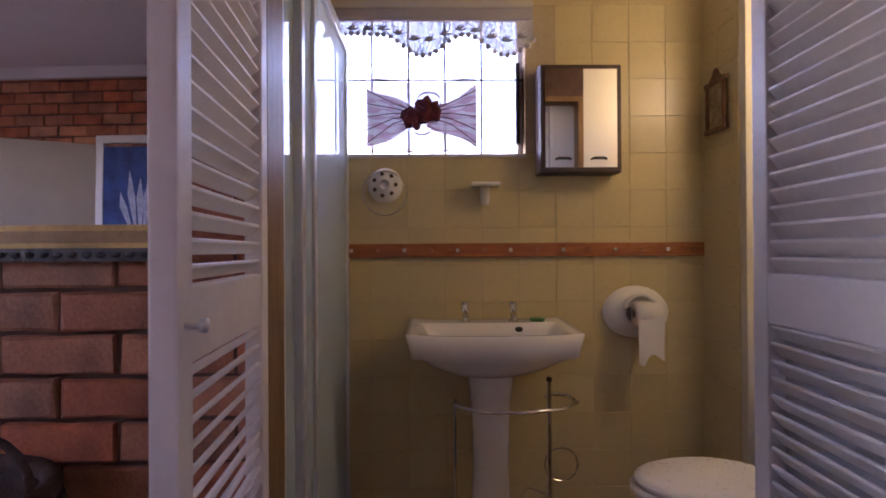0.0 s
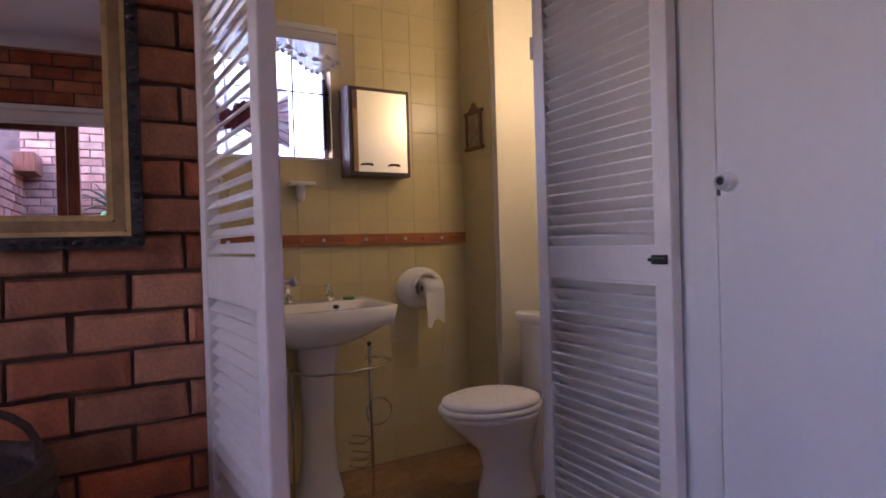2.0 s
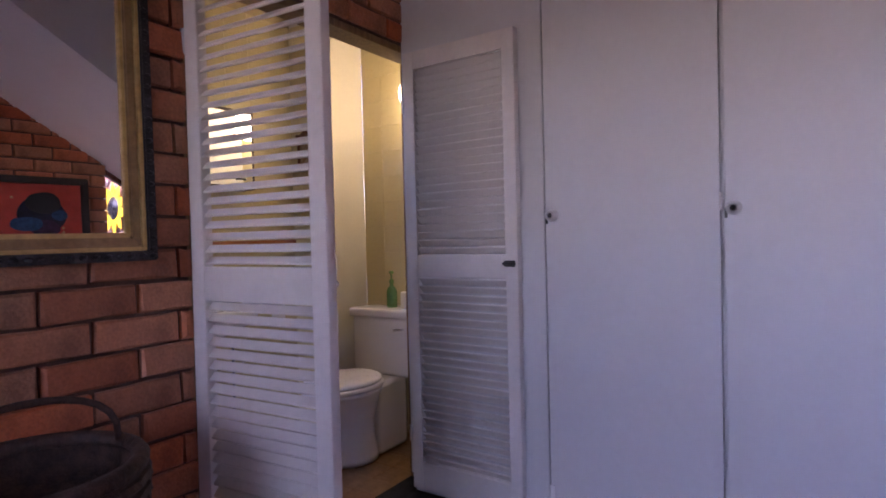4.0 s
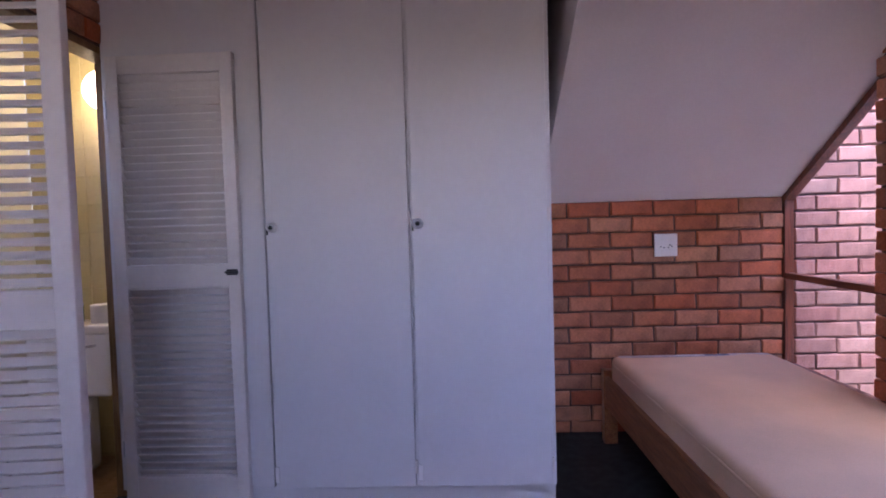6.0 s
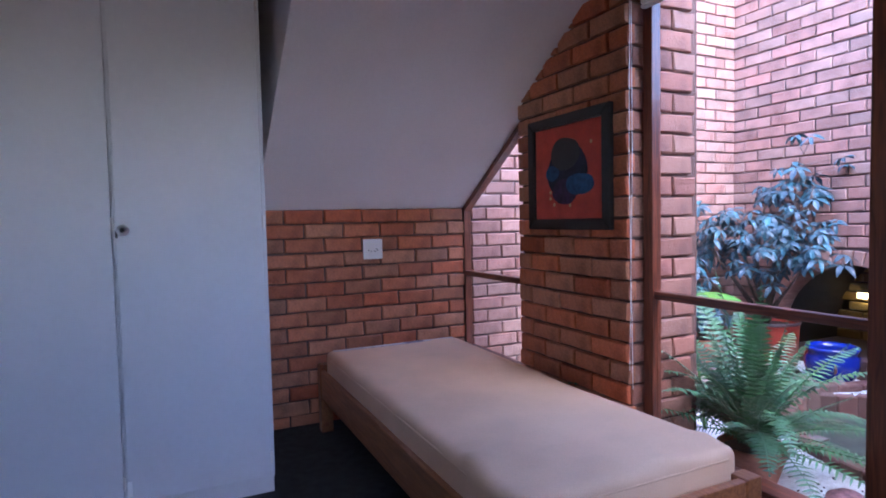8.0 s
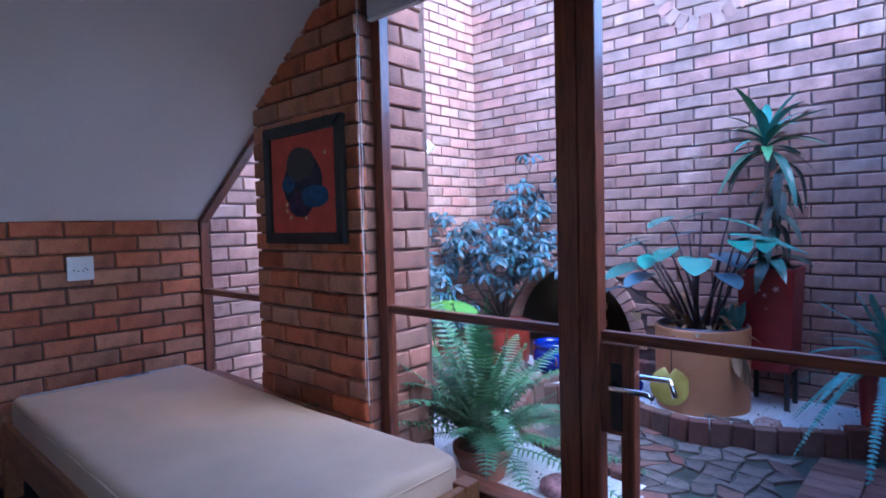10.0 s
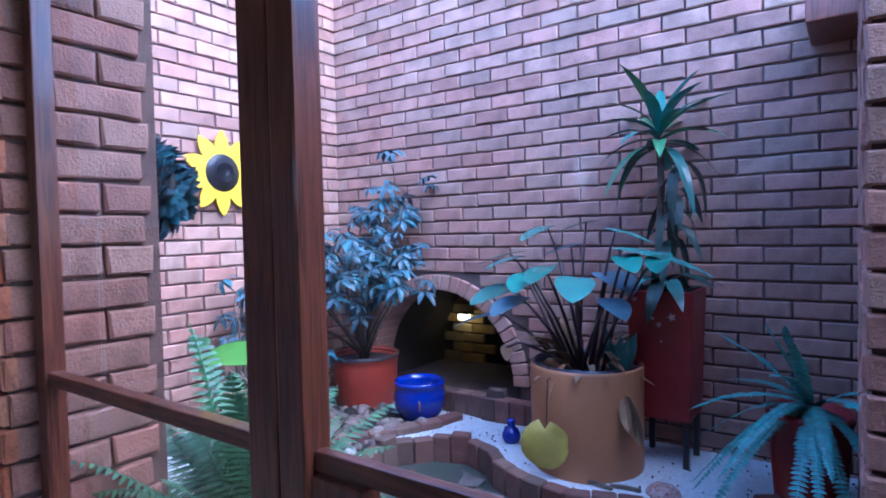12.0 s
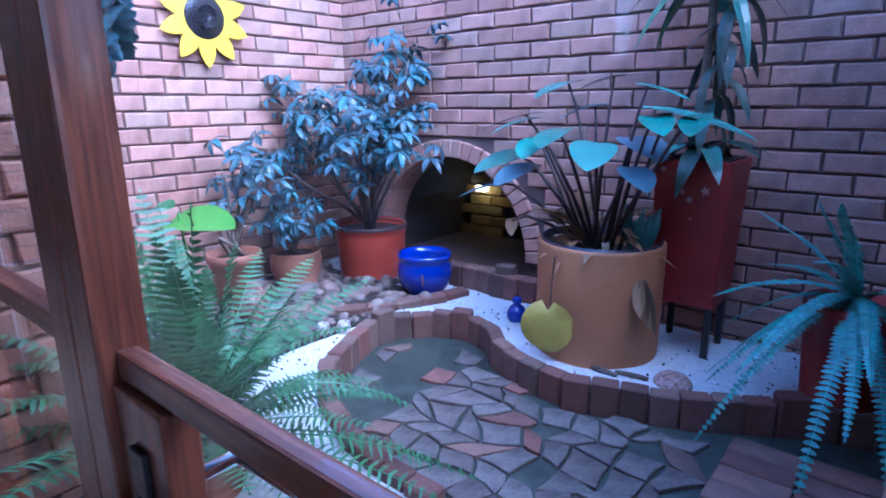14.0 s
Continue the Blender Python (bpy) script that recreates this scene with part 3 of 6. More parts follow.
# ---- bathroom ----
BX0, BX1, BY, BZ = -1.15, 1.46, 3.335, -0.03
DUCT_X, DUCT_Y = 1.17, 3.01
WX0, WX1, WZ0, WZ1 = -0.62, 0.44, 1.485, 2.09
setting("bathroom_floor", box(BX0, BX1, 2.15, BY, -0.3, BZ - 0.012), grout, "grout bed of the tiled bathroom floor", "floor")
setting("bathroom_ceiling", box(BX0, BX1 + 0.1, 2.262, BY + 0.12, 2.5, 2.6), ceiling_paint, "white bathroom ceiling", "ceiling")
BACK = thing("bathroom_wall_north", "cream tiled bathroom wall with a high window", "wall", kind="structure")
for x0, x1, z0, z1 in ((BX0, WX0, -0.1, 2.5), (WX1, BX1 + 0.1, -0.1, 2.5), (WX0, WX1, -0.1, WZ0), (WX0, WX1, WZ1, 2.5)):
    part("wall_piece", box(x0, x1, BY, BY + 0.14, z0, z1), grout, BACK)
DUCT = setting("bathroom_duct", box(DUCT_X + 0.006, BX1, DUCT_Y, BY, -0.1, 2.5, 0.004), plaster, "cream painted boxed corner of the bathroom", "wall")
BEAST = setting("bathroom_wall_east", box(BX1, BX1 + 0.1, 2.262, DUCT_Y, -0.1, 2.5), grout, "cream tiled wall behind the toilet", "wall")
setting("bathroom_wall_west", box(BX0 - 0.1, BX0, 2.262, BY + 0.1, -0.1, 2.5), wall_tile, "cream tiled shower wall", "wall")
setting("bathroom_wall_south", box(OPEN_R, BX1, MIR_Y + 0.0, MIR_Y + 0.112, -0.1, 2.5), plaster, "cream plaster wall beside the opening", "wall")


def tile_grid(parent, nu, nz, u0, z0, m, holes=(), size=0.152, mat=wall_tile, ulim=9.0):
    me = mesh_of(box(0.0006, size - 0.0006, -0.003, 0.004, 0.0006, size - 0.0006, 0.0009, seg=1), "tile", mat)
    for i in range(nu):
        for k in range(nz):
            u, z = u0 + i * size, z0 + k * size
            if any(u + size > a + 0.02 and u < b - 0.02 and z + size > c + 0.02 and z < d - 0.02 for a, b, c, d in holes):
                continue
            ob = new("tile", me)
            ob.parent = parent
            ob.matrix_basis = m @ Matrix.Translation((u, random.uniform(-0.0006, 0.0006), z))


tile_grid(BACK, 17, 16, DUCT_X - 16 * 0.152 - 0.15, BZ, pose(0, BY, 0), holes=((WX0, WX1, WZ0, WZ1), (-9, BX0, 0, 9)))
tile_grid(BEAST, 5, 16, 0.0, BZ, facing(BX1, DUCT_Y, -90))
tile_grid(DUCT, 2, 16, -0.02, BZ, facing(DUCT_X + 0.004, BY, -90))
BFLOOR = bpy.data.objects["bathroom_floor"]
tile_grid(BFLOOR, 13, 8, 0.0, 0.0, Matrix.Translation((-0.5, 2.155, BZ - 0.006)) @ Euler((radians(90), 0, 0)).to_matrix().to_4x4() @ Euler((radians(180), 0, 0)).to_matrix().to_4x4(), size=0.148, mat=floor_tile)
rim = thing("peg_rail", "varnished wooden rail with small white peg knobs on the tiles", "peg rail", pose(0, BY - 0.006, 0))
rail_wood = wood("varnished_orange_wood", (0.42, 0.15, 0.05), (0.28, 0.09, 0.03), 0.3, 0)
part("board", box(-0.33, DUCT_X - 0.002, -0.016, 0, 1.066, 1.122, 0.003), rail_wood, rim)
for k in range(14):
    x = -0.27 + k * 0.107
    part("peg", lathe([(0, 0.018), (0.006, 0.017), (0.0085, 0.012), (0.005, 0.006), (0.006, 0.0)], 12), white_plastic if k % 2 == 0 else rail_wood, rim, "", True, pose(x, -0.016, 1.094, 90, 0, 0))

# window
win = thing("window_3", "small white framed bathroom window with burglar bars", "window", pose(0, BY, 0), kind="structure")
part("window_sill", box(WX0, WX1, -0.012, 0.13, WZ0 - 0.012, WZ0, 0.003), white_paint, win)
for x0, x1, z0, z1 in ((WX0, WX0 + 0.02, WZ0, WZ1), (WX1 - 0.022, WX1, WZ0, WZ1), (WX0, WX1, WZ0, WZ0 + 0.012), (WX0, WX1, WZ1 - 0.02, WZ1)):
    part("window_frame", box(x0, x1, 0.06, 0.1, z0, z1, 0.002), white_paint, win)
for k in range(6):
    x = -0.492 + k * 0.151
    part("burglar_bar", tube([(x, 0.03, WZ0), (x, 0.03, WZ1)], 0.005, 6), black_plastic, win)
part("burglar_bar", tube([(WX0, 0.03, 1.80), (WX1, 0.03, 1.80)], 0.004, 6), black_plastic, win)
g = part("pane", box(WX0, WX1, 0.078, 0.082, WZ0, WZ1), glass("obscure_pane", (0.97, 0.97, 0.97)), win)
g.visible_shadow = False
part("stay", box(WX1 - 0.035, WX1 - 0.018, 0.02, 0.06, WZ0 + 0.05, WZ1 - 0.22, 0.002), black_plastic, win, "dark window stay")


def sheer(name, color, alpha, hole_scale=0.0):
    mat = bpy.data.materials.new(name)
    mat.use_nodes = True
    n, l = mat.node_tree.nodes, mat.node_tree.links
    b = n["Principled BSDF"]
    b.inputs["Base Color"].default_value = (*color, 1)
    b.inputs["Roughness"].default_value = 0.8
    b.inputs["Alpha"].default_value = alpha
    if hole_scale:
        co, vo, rm = n.new("ShaderNodeTexCoord"), n.new("ShaderNodeTexVoronoi"), n.new("ShaderNodeMapRange")
        vo.feature = "DISTANCE_TO_EDGE"
        vo.inputs["Scale"].default_value = hole_scale
        rm.inputs["From Min"].default_value, rm.inputs["From Max"].default_value = 0.05, 0.16
        rm.inputs["To Min"].default_value, rm.inputs["To Max"].default_value = 0.95, alpha
        l.new(co.outputs["Object"], vo.inputs["Vector"])
        l.new(vo.outputs["Distance"], rm.inputs["Value"])
        l.new(rm.outputs["Result"], b.inputs["Alpha"])
    return mat


lace_mat = sheer("white_lace", (0.6, 0.6, 0.68), 0.8, 60)
organza = sheer("burgundy_organza", (0.5, 0.26, 0.36), 0.87)
organza_pale = sheer("pale_stretched_organza", (0.66, 0.5, 0.62), 0.78)
organza_dark = material("gathered_burgundy_organza", (0.16, 0.015, 0.03), 0.7, vary=0.3, scale=30)


def scallop(u):
    return 0.065 + (0.085 * (0.5 + 0.5 * math.cos(2 * math.pi * (u - 0.47) / 0.40)) if u > 0.27 else 0.004 * math.cos(u * 20))


def valance():
    t = thing("lace_valance", "white lace valance with a scalloped edge on a rod", "curtain", pose(-0.37, BY - 0.03, 0))
    L, top = 0.84, 2.075
    part("rod", box(0, L, -0.008, 0.008, top, top + 0.028, 0.004), white_paint, t)
    part("gathered_heading", box(0, L, -0.013, 0.012, top - 0.05, top - 0.002, 0.01), sheer("gathered_lace", (0.5, 0.48, 0.56), 0.97), t)
    bm = bmesh.new()
    nx, nz = 160, 16
    grid = []
    for i in range(nx + 1):
        u = i / nx
        drop = scallop(u)
        col = [bm.verts.new((u * L, 0.006 * math.sin(u * 60) * (k / nz + 0.2) - 0.004, top - 0.045 - drop * k / nz)) for k in range(nz + 1)]
        grid.append(col)
    for a, b in zip(grid, grid[1:]):
        for k in range(nz):
            bm.faces.new((a[k], a[k + 1], b[k + 1], b[k]))
    cloth = part("lace", bm, lace_mat, t, "patterned lace with round flowers", True)
    bm = bmesh.new()
    rg = bmesh.new()
    for i in range(0, nx + 1, 5):
        v = grid and i / nx
        drop = scallop(v)
        bmesh.ops.create_icosphere(bm, subdivisions=1, radius=0.0125, matrix=Matrix.Translation((v * L, -0.008, top - 0.045 - drop)) @ Matrix.Diagonal((1, 0.3, 1, 1)))
    lm = sheer("lace_edge", (0.42, 0.41, 0.5), 0.97)
    tagged(part("bead_edge", bm, lm, cloth), kind="stuff")
    for k in range(13):
        x = 0.05 + k * 0.062
        z = top - 0.045 - 0.55 * scallop(x / L)
        for j in range(5):
            a = math.pi * (0.1 + 0.2 * j)
            dx, dz = math.cos(a), math.sin(a)
            tube([(x, -0.009, z - 0.012), (x + 0.014 * dx - 0.005 * dz, -0.009, z - 0.012 + 0.016 * dz), (x + 0.026 * dx, -0.009, z - 0.012 + 0.026 * dz)], [0.002, 0.0048, 0.001], 5, rg)
    tagged(part("flower_edge", rg, lm, cloth), kind="stuff")


valance()


def ribbon_panel():
    t = thing("organza_bow", "sheer burgundy organza stretched into a knot across the window", "curtain", pose(0.015, BY + 0.022, 1.655))
    sheet = bmesh.new()
    cols = [[sheet.verts.new((-0.225 + 0.45 * i / 30, 0.004 * math.sin(i * 0.9 + k), -0.145 - 0.012 * math.sin(math.pi * i / 30) + 0.29 * k / 12)) for k in range(13)] for i in range(31)]
    for a, b in zip(cols, cols[1:]):
        for k in range(12):
            sheet.faces.new((a[k], a[k + 1], b[k + 1], b[k]))
    part("sheet", sheet, organza_pale, t, "pale see-through organza sheet", True)
    for z in (0.145, -0.150):
        part("hem", tube([(-0.225, -0.002, z + 0.005), (0.0, -0.003, z - 0.006), (0.225, -0.002, z + 0.005)], 0.002, 5), organza, t)
    for side in (-1, 1):
        for top in (0, 1):
            bm = bmesh.new()
            n = 14
            cols = []
            for i in range(n + 1):
                u = i / n
                spread = 0.03 + 0.10 * u + 0.012 * math.sin(5 * u + side + top)
                cols.append([bm.verts.new((side * (0.02 + 0.208 * u), -0.006 * math.sin(k * 2.1 + u * 3), (spread * ((k / 8) if top else -(k / 8))) + 0.008 * math.sin(k * 1.9) * (1 - u) - 0.012)) for k in range(9)])
            for a, b in zip(cols, cols[1:]):
                for k in range(8):
                    bm.faces.new((a[k], a[k + 1], b[k + 1], b[k]))
            part("wing", bm, organza, t, "", True)
        bm = bmesh.new()
        for k in range(5):
            tube([(side * 0.03, -0.008, (k - 2) * 0.006), (side * 0.12, -0.01, (k - 2) * 0.022 + 0.004), (side * 0.228, -0.008, (k - 2) * 0.055 - 0.01)], 0.0022, 5, bm)
        tagged(part("fold", bm, organza_dark, t, "dark gathered folds"), kind="stuff")
    for cx, cz, r in ((-0.036, -0.018, 0.042), (0.022, 0.012, 0.050)):
        bm = bmesh.new()
        bmesh.ops.create_icosphere(bm, subdivisions=3, radius=r)
        for v in bm.verts:
            v.co *= 1 + 0.7 * noise.noise(v.co * 38 + Vector((cx * 50, 0, 0)))
            v.co.y *= 0.6
        part("knot", bm, organza_dark, t, "bunched dark burgundy knot", True, pose(cx, -0.02, cz))
    for r0, x, z in ((0.05, 0.03, 0.05), (0.04, 0.0, -0.06)):
        bm = bmesh.new()
        pts = [(x + r0 * math.cos(a * 0.4), -0.012, z + 0.7 * r0 * math.sin(a * 0.4)) for a in range(16)]
        for a, b in zip(pts, pts[1:]):
            v = [bm.verts.new(p) for p in (a, b, (b[0], b[1] - 0.03, b[2]), (a[0], a[1] - 0.03, a[2]))]
            bm.faces.new(v)
        part("loop", bm, organza, t, "", True)


ribbon_panel()

# bathroom cabinet
cb = thing("mirror_cabinet", "dark wood bathroom wall cabinet with a mirror door", "cabinet", pose(0.48, BY - 0.002, 1.395))
cab_wood = material("dark_brown_cabinet", (0.045, 0.02, 0.018), 0.4, vary=0.2)
part("body", box(0, 0.322, -0.095, 0, 0, 0.425, 0.003), cab_wood, cb)
dr = part("door", box(0.002, 0.32, -0.113, -0.097, 0.002, 0.423, 0.003), cab_wood, cb)
part("mirror", box(0.020, 0.302, -0.1165, -0.113, 0.020, 0.405), mirror_glass, dr, "mirror in the cabinet door")
for x in (0.06, 0.20):
    part("handle", tube([(x, -0.118, 0.052), (x + 0.01, -0.128, 0.056), (x + 0.05, -0.128, 0.056), (x + 0.06, -0.118, 0.052)], 0.004, 6), black_plastic, dr, "small black handle")

# basin
def basin():
    t = thing("pedestal_basin", "white ceramic pedestal washbasin with chrome taps", "washbasin", pose(0.27, BY - 0.008, 0))
    W, D, top = 0.61, 0.40, 0.80
    bm = bmesh.new()
    nx, ny = 36, 26
    def shape(u, v, under):
        x = (u - 0.5) * W
        y = -v * D
        edge = min(u, 1 - u, v * D / W, (1 - v) * D / W) * 2
        bow = 0.022 * math.sin(math.pi * u) * v
        if under:
            e = max(0.0, 1 - ((u - 0.5) / 0.46) ** 2) * max(0.0, 1 - ((v - 0.42) / 0.56) ** 2)
            return (x * (0.97 - 0.04), y * 0.97 - bow * 0.7 - 0.004, top - 0.078 - 0.105 * e ** 0.6)
        bowl = max(0.0, 1 - ((u - 0.5) / 0.41) ** 4) * max(0.0, 1 - ((v - 0.60) / 0.32) ** 4)
        rimz = 0.012 * (1 - v) + 0.006 * (2 * abs(u - 0.5)) ** 4
        return (x, y - bow, top + rimz - 0.11 * bowl ** 0.8)
    tops = [[bm.verts.new(shape(i / nx, j / ny, False)) for j in range(ny + 1)] for i in range(nx + 1)]
    unders = [[bm.verts.new(shape(i / nx, j / ny, True)) for j in range(ny + 1)] for i in range(nx + 1)]
    for i in range(nx):
        for j in range(ny):
            bm.faces.new((tops[i][j], tops[i][j + 1], tops[i + 1][j + 1], tops[i + 1][j]))
            bm.faces.new((unders[i][j], unders[i + 1][j], unders[i + 1][j + 1], unders[i][j + 1]))
    for a, b in ([((i, 0), (i + 1, 0)) for i in range(nx)] + [((i, ny), (i + 1, ny)) for i in range(nx)] + [((0, j), (0, j + 1)) for j in range(ny)] + [((nx, j), (nx, j + 1)) for j in range(ny)]):
        bm.faces.new((tops[a[0]][a[1]], tops[b[0]][b[1]], unders[b[0]][b[1]], unders[a[0]][a[1]]))
    bmesh.ops.recalc_face_normals(bm, faces=bm.faces)
    part("bowl", bm, ceramic, t, "", True)
    bm = bmesh.new()
    prof = [(0.088, 0.67), (0.085, 0.62), (0.072, 0.5), (0.066, 0.3), (0.075, 0.1), (0.095, 0.0), (0.1, BZ)]
    rings = [[bm.verts.new((r * math.copysign(abs(math.cos(a)) ** 0.6, math.cos(a)), -0.19 + 0.9 * r * math.copysign(abs(math.sin(a)) ** 0.6, math.sin(a)), z)) for a in [k * math.pi / 12 for k in range(24)]] for r, z in prof]
    for a, b in zip(rings, rings[1:]):
        for k in range(24):
            bm.faces.new((a[k], b[k], b[(k + 1) % 24], a[(k + 1) % 24]))
    part("pedestal", bm, ceramic, t, "", True)
    for x in (-0.085, 0.105):
        tp = part("tap", lathe([(0.02, 0), (0.02, 0.006), (0.011, 0.012), (0.012, 0.04), (0.017, 0.046), (0.013, 0.058), (0.017, 0.066), (0.016, 0.078), (0, 0.082)], 16), chrome, t, "short chrome pillar tap", True, pose(x, -0.06, top + 0.01))
        part("spout", tube([(0, 0, 0.028), (0, -0.035, 0.036), (0, -0.06, 0.026), (0, -0.066, 0.012)], [0.011, 0.010, 0.009, 0.008], 10), chrome, tp, "", True)
    part("overflow", lathe([(0, 0.002), (0.011, 0.002), (0.012, 0)], 16), black_plastic, t, "dark overflow hole", m=pose(0.02, -0.112, top - 0.024, 50, 0, 0))
    part("plug", lathe([(0, 0.008), (0.014, 0.006), (0.018, 0)], 16), black_plastic, t, "black rubber plug", m=pose(0.12, -0.115, top - 0.012, 40, 0, 0))
    s = tagged(new("soap_bar", mesh_of(box(-0.028, 0.028, -0.018, 0.018, 0, 0.016, 0.007), "soap_bar", material("green_soap", (0.12, 0.32, 0.09), 0.45, vary=0.1), True)), "small green bar of soap on the basin", "soap")
    s.matrix_basis = pose(0.27 + 0.20, BY - 0.085, top + 0.010, 0, 0, -25)


basin()

# enamel towel ring, soap shelf
tr = thing("towel_ring", "flower painted ceramic disc with a thin chrome towel ring", "towel ring", pose(-0.135, BY - 0.006, 1.36))
part("disc", lathe([(0, 0.038), (0.02, 0.036), (0.05, 0.026), (0.068, 0.012), (0.072, 0)], 28), ceramic, tr, "", True, pose(0, 0, 0, 90, 0, 0))
petal = material("brown_green_flower_paint", (0.14, 0.10, 0.05), 0.4, vary=0.3)
for k in range(7):
    a = k * 0.9
    part("painted_flower", lathe([(0, 0.003), (0.007, 0.002), (0.009, 0)], 8), petal, tr, "", True, pose(0.044 * math.cos(a), -0.029, 0.044 * math.sin(a), 90, 0, 0))
part("ring", tube([(0.088 * math.cos(a * 0.2618), -0.03 - 0.012 * math.sin(a * 0.2618), -0.035 + 0.088 * math.sin(a * 0.2618)) for a in range(24)], 0.003, 6, closed=True), chrome, tr, "", True)
ss = thing("soap_dish", "small white ceramic shelf bracket on the tiles", "soap dish", pose(0.27, BY - 0.006, 1.335))
part("shelf", box(-0.058, 0.058, -0.085, 0, 0.012, 0.030, 0.007), ceramic, ss, "", True)
part("bracket", lathe([(0.022, 0.014), (0.02, -0.03), (0.016, -0.058), (0, -0.06)], 16), ceramic, ss, "", True, pose(0.0, -0.03, 0))

# towel stand round the pedestal
ts_ = thing("towel_stand", "chrome wire stand curved round the basin pedestal", "towel stand", pose(0.30, 3.02, BZ))
part("pole", tube([(0.165, -0.02, 0.0), (0.165, -0.02, 0.66)], 0.008, 10), chrome, ts_)
part("finial", lathe([(0.009, 0), (0.011, 0.012), (0, 0.018)], 12), black_plastic, ts_, "black end cap", m=pose(0.165, -0.02, 0.66))
part("pole", tube([(-0.165, 0.03, 0.0), (-0.165, 0.03, 0.585)], 0.006, 10), chrome, ts_)
part("hoop", tube([(-0.165, 0.03, 0.585), (-0.16, -0.04, 0.58), (-0.08, -0.10, 0.575), (0.06, -0.11, 0.575), (0.2, -0.085, 0.58), (0.265, -0.02, 0.585), (0.25, 0.06, 0.59), (0.19, 0.08, 0.592), (0.165, 0.03, 0.594)], 0.0065, 8), chrome, ts_, "", True)
for z in (0.16, 0.19, 0.26):
    part("basket_wire", tube([(0.165, -0.02, z), (0.1, -0.085, z), (0.06, -0.02, z - 0.008), (0.1, 0.05, z), (0.165, -0.02, z)], 0.003, 6), chrome, ts_)
part("basket_hoop", tube([(0.21 + 0.06 * math.cos(a * 0.5236), 0.0, 0.36 + 0.06 * math.sin(a * 0.5236)) for a in range(12)], 0.003, 6, closed=True), chrome, ts_)

# toilet roll holder
th_ = thing("toilet_roll_holder", "white plastic dome holder with a hanging paper roll", "roll holder", pose(0.885, BY - 0.006, 0.838))
bm = lathe([(0, 0.075), (0.05, 0.072), (0.085, 0.058), (0.108, 0.03), (0.115, 0.0)], 32)
for v in bm.verts:
    v.co.x *= 1.17
    v.co.y *= 0.93
part("dome", bm, white_plastic, th_, "", True, pose(0, 0, 0, 90, 0, 0))
part("arch_slot", tube([(0.068 * math.cos(a * math.pi / 12), -0.078, 0.018 + 0.06 * math.sin(a * math.pi / 12)) for a in range(13)], 0.009, 8), white_plastic, th_, "", True)
paper = material("toilet_paper", (0.82, 0.8, 0.78), 0.95, vary=0.04, fine=150)
rl = part("paper_roll", lathe([(0.016, -0.05), (0.048, -0.05), (0.048, 0.05), (0.016, 0.05)], 24), paper, th_, "white paper roll", True, pose(0.01, -0.105, 0.0, 0, 90, 0))
bm = bmesh.new()
cols = [[bm.verts.new((-0.05 + 0.1 * i / 8, -0.153 + 0.004 * math.sin(k * 0.7 + i * 0.4), 0.0 - k * 0.018 - (0.02 * (i < 3) + 0.012 * math.sin(i)) * (k / 9))) for k in range(10)] for i in range(9)]
for a, b in zip(cols, cols[1:]):
    for k in range(9):
        bm.faces.new((a[k], a[k + 1], b[k + 1], b[k]))
part("paper_tail", bm, paper, th_, "torn hanging paper sheet", True, pose(0.012, 0, 0.0))


# toilet
def toilet():
    t = thing("toilet", "white ceramic close-coupled toilet with the lid down", "toilet", pose(1.10, 2.69, BZ))
    def oval(scale_x, scale_y, z, n=36, cx=-0.20):
        out = []
        for k in range(n):
            a = 2 * math.pi * k / n
            c, s = math.cos(a), math.sin(a)
            ln = 0.245 if c < 0 else 0.21
            out.append((cx + c * ln * scale_x, s * 0.182 * scale_y, z))
        return out
    def stack(rows):
        bm = bmesh.new()
        rings = [[bm.verts.new(p) for p in r] for r in rows]
        for a, b in zip(rings, rings[1:]):
            for k in range(len(a)):
                j = (k + 1) % len(a)
                bm.faces.new((a[k], a[j], b[j], b[k]))
        bm.faces.new(rings[-1])
        bm.faces.new(list(reversed(rings[0])))
        return bm
    part("pan", stack([oval(0.62, 0.62, 0.0, cx=-0.13), oval(0.60, 0.6, 0.03, cx=-0.13), oval(0.5, 0.5, 0.14, cx=-0.13), oval(0.56, 0.55, 0.22, cx=-0.14), oval(0.8, 0.8, 0.31, cx=-0.18), oval(0.97, 0.96, 0.37), oval(0.98, 0.97, 0.39)]), ceramic, t, "", True)
    part("seat", stack([oval(0.99, 1.0, 0.392), oval(1.02, 1.03, 0.398), oval(1.02, 1.03, 0.41), oval(0.99, 1.0, 0.416)]), white_plastic, t, "", True)
    part("lid", stack([oval(0.94, 0.95, 0.417), oval(0.97, 0.98, 0.424), oval(0.96, 0.97, 0.436), oval(0.86, 0.86, 0.445), oval(0.5, 0.5, 0.449)]), white_plastic, t, "closed white lid", True)
    part("neck", box(-0.06, 0.20, -0.10, 0.10, 0.0, 0.385, 0.03), ceramic, t, "", True)
    ck = part("cistern", box(0.10, 0.30, -0.215, 0.215, 0.385, 0.71, 0.025, seg=3), ceramic, t, "", True)
    part("cistern_lid", box(0.085, 0.312, -0.228, 0.228, 0.705, 0.755, 0.018, seg=3), ceramic, t, "", True)
    part("flush_lever", tube([(0.10, -0.15, 0.65), (0.085, -0.15, 0.65), (0.082, -0.10, 0.645)], 0.007, 8), chrome, ck)


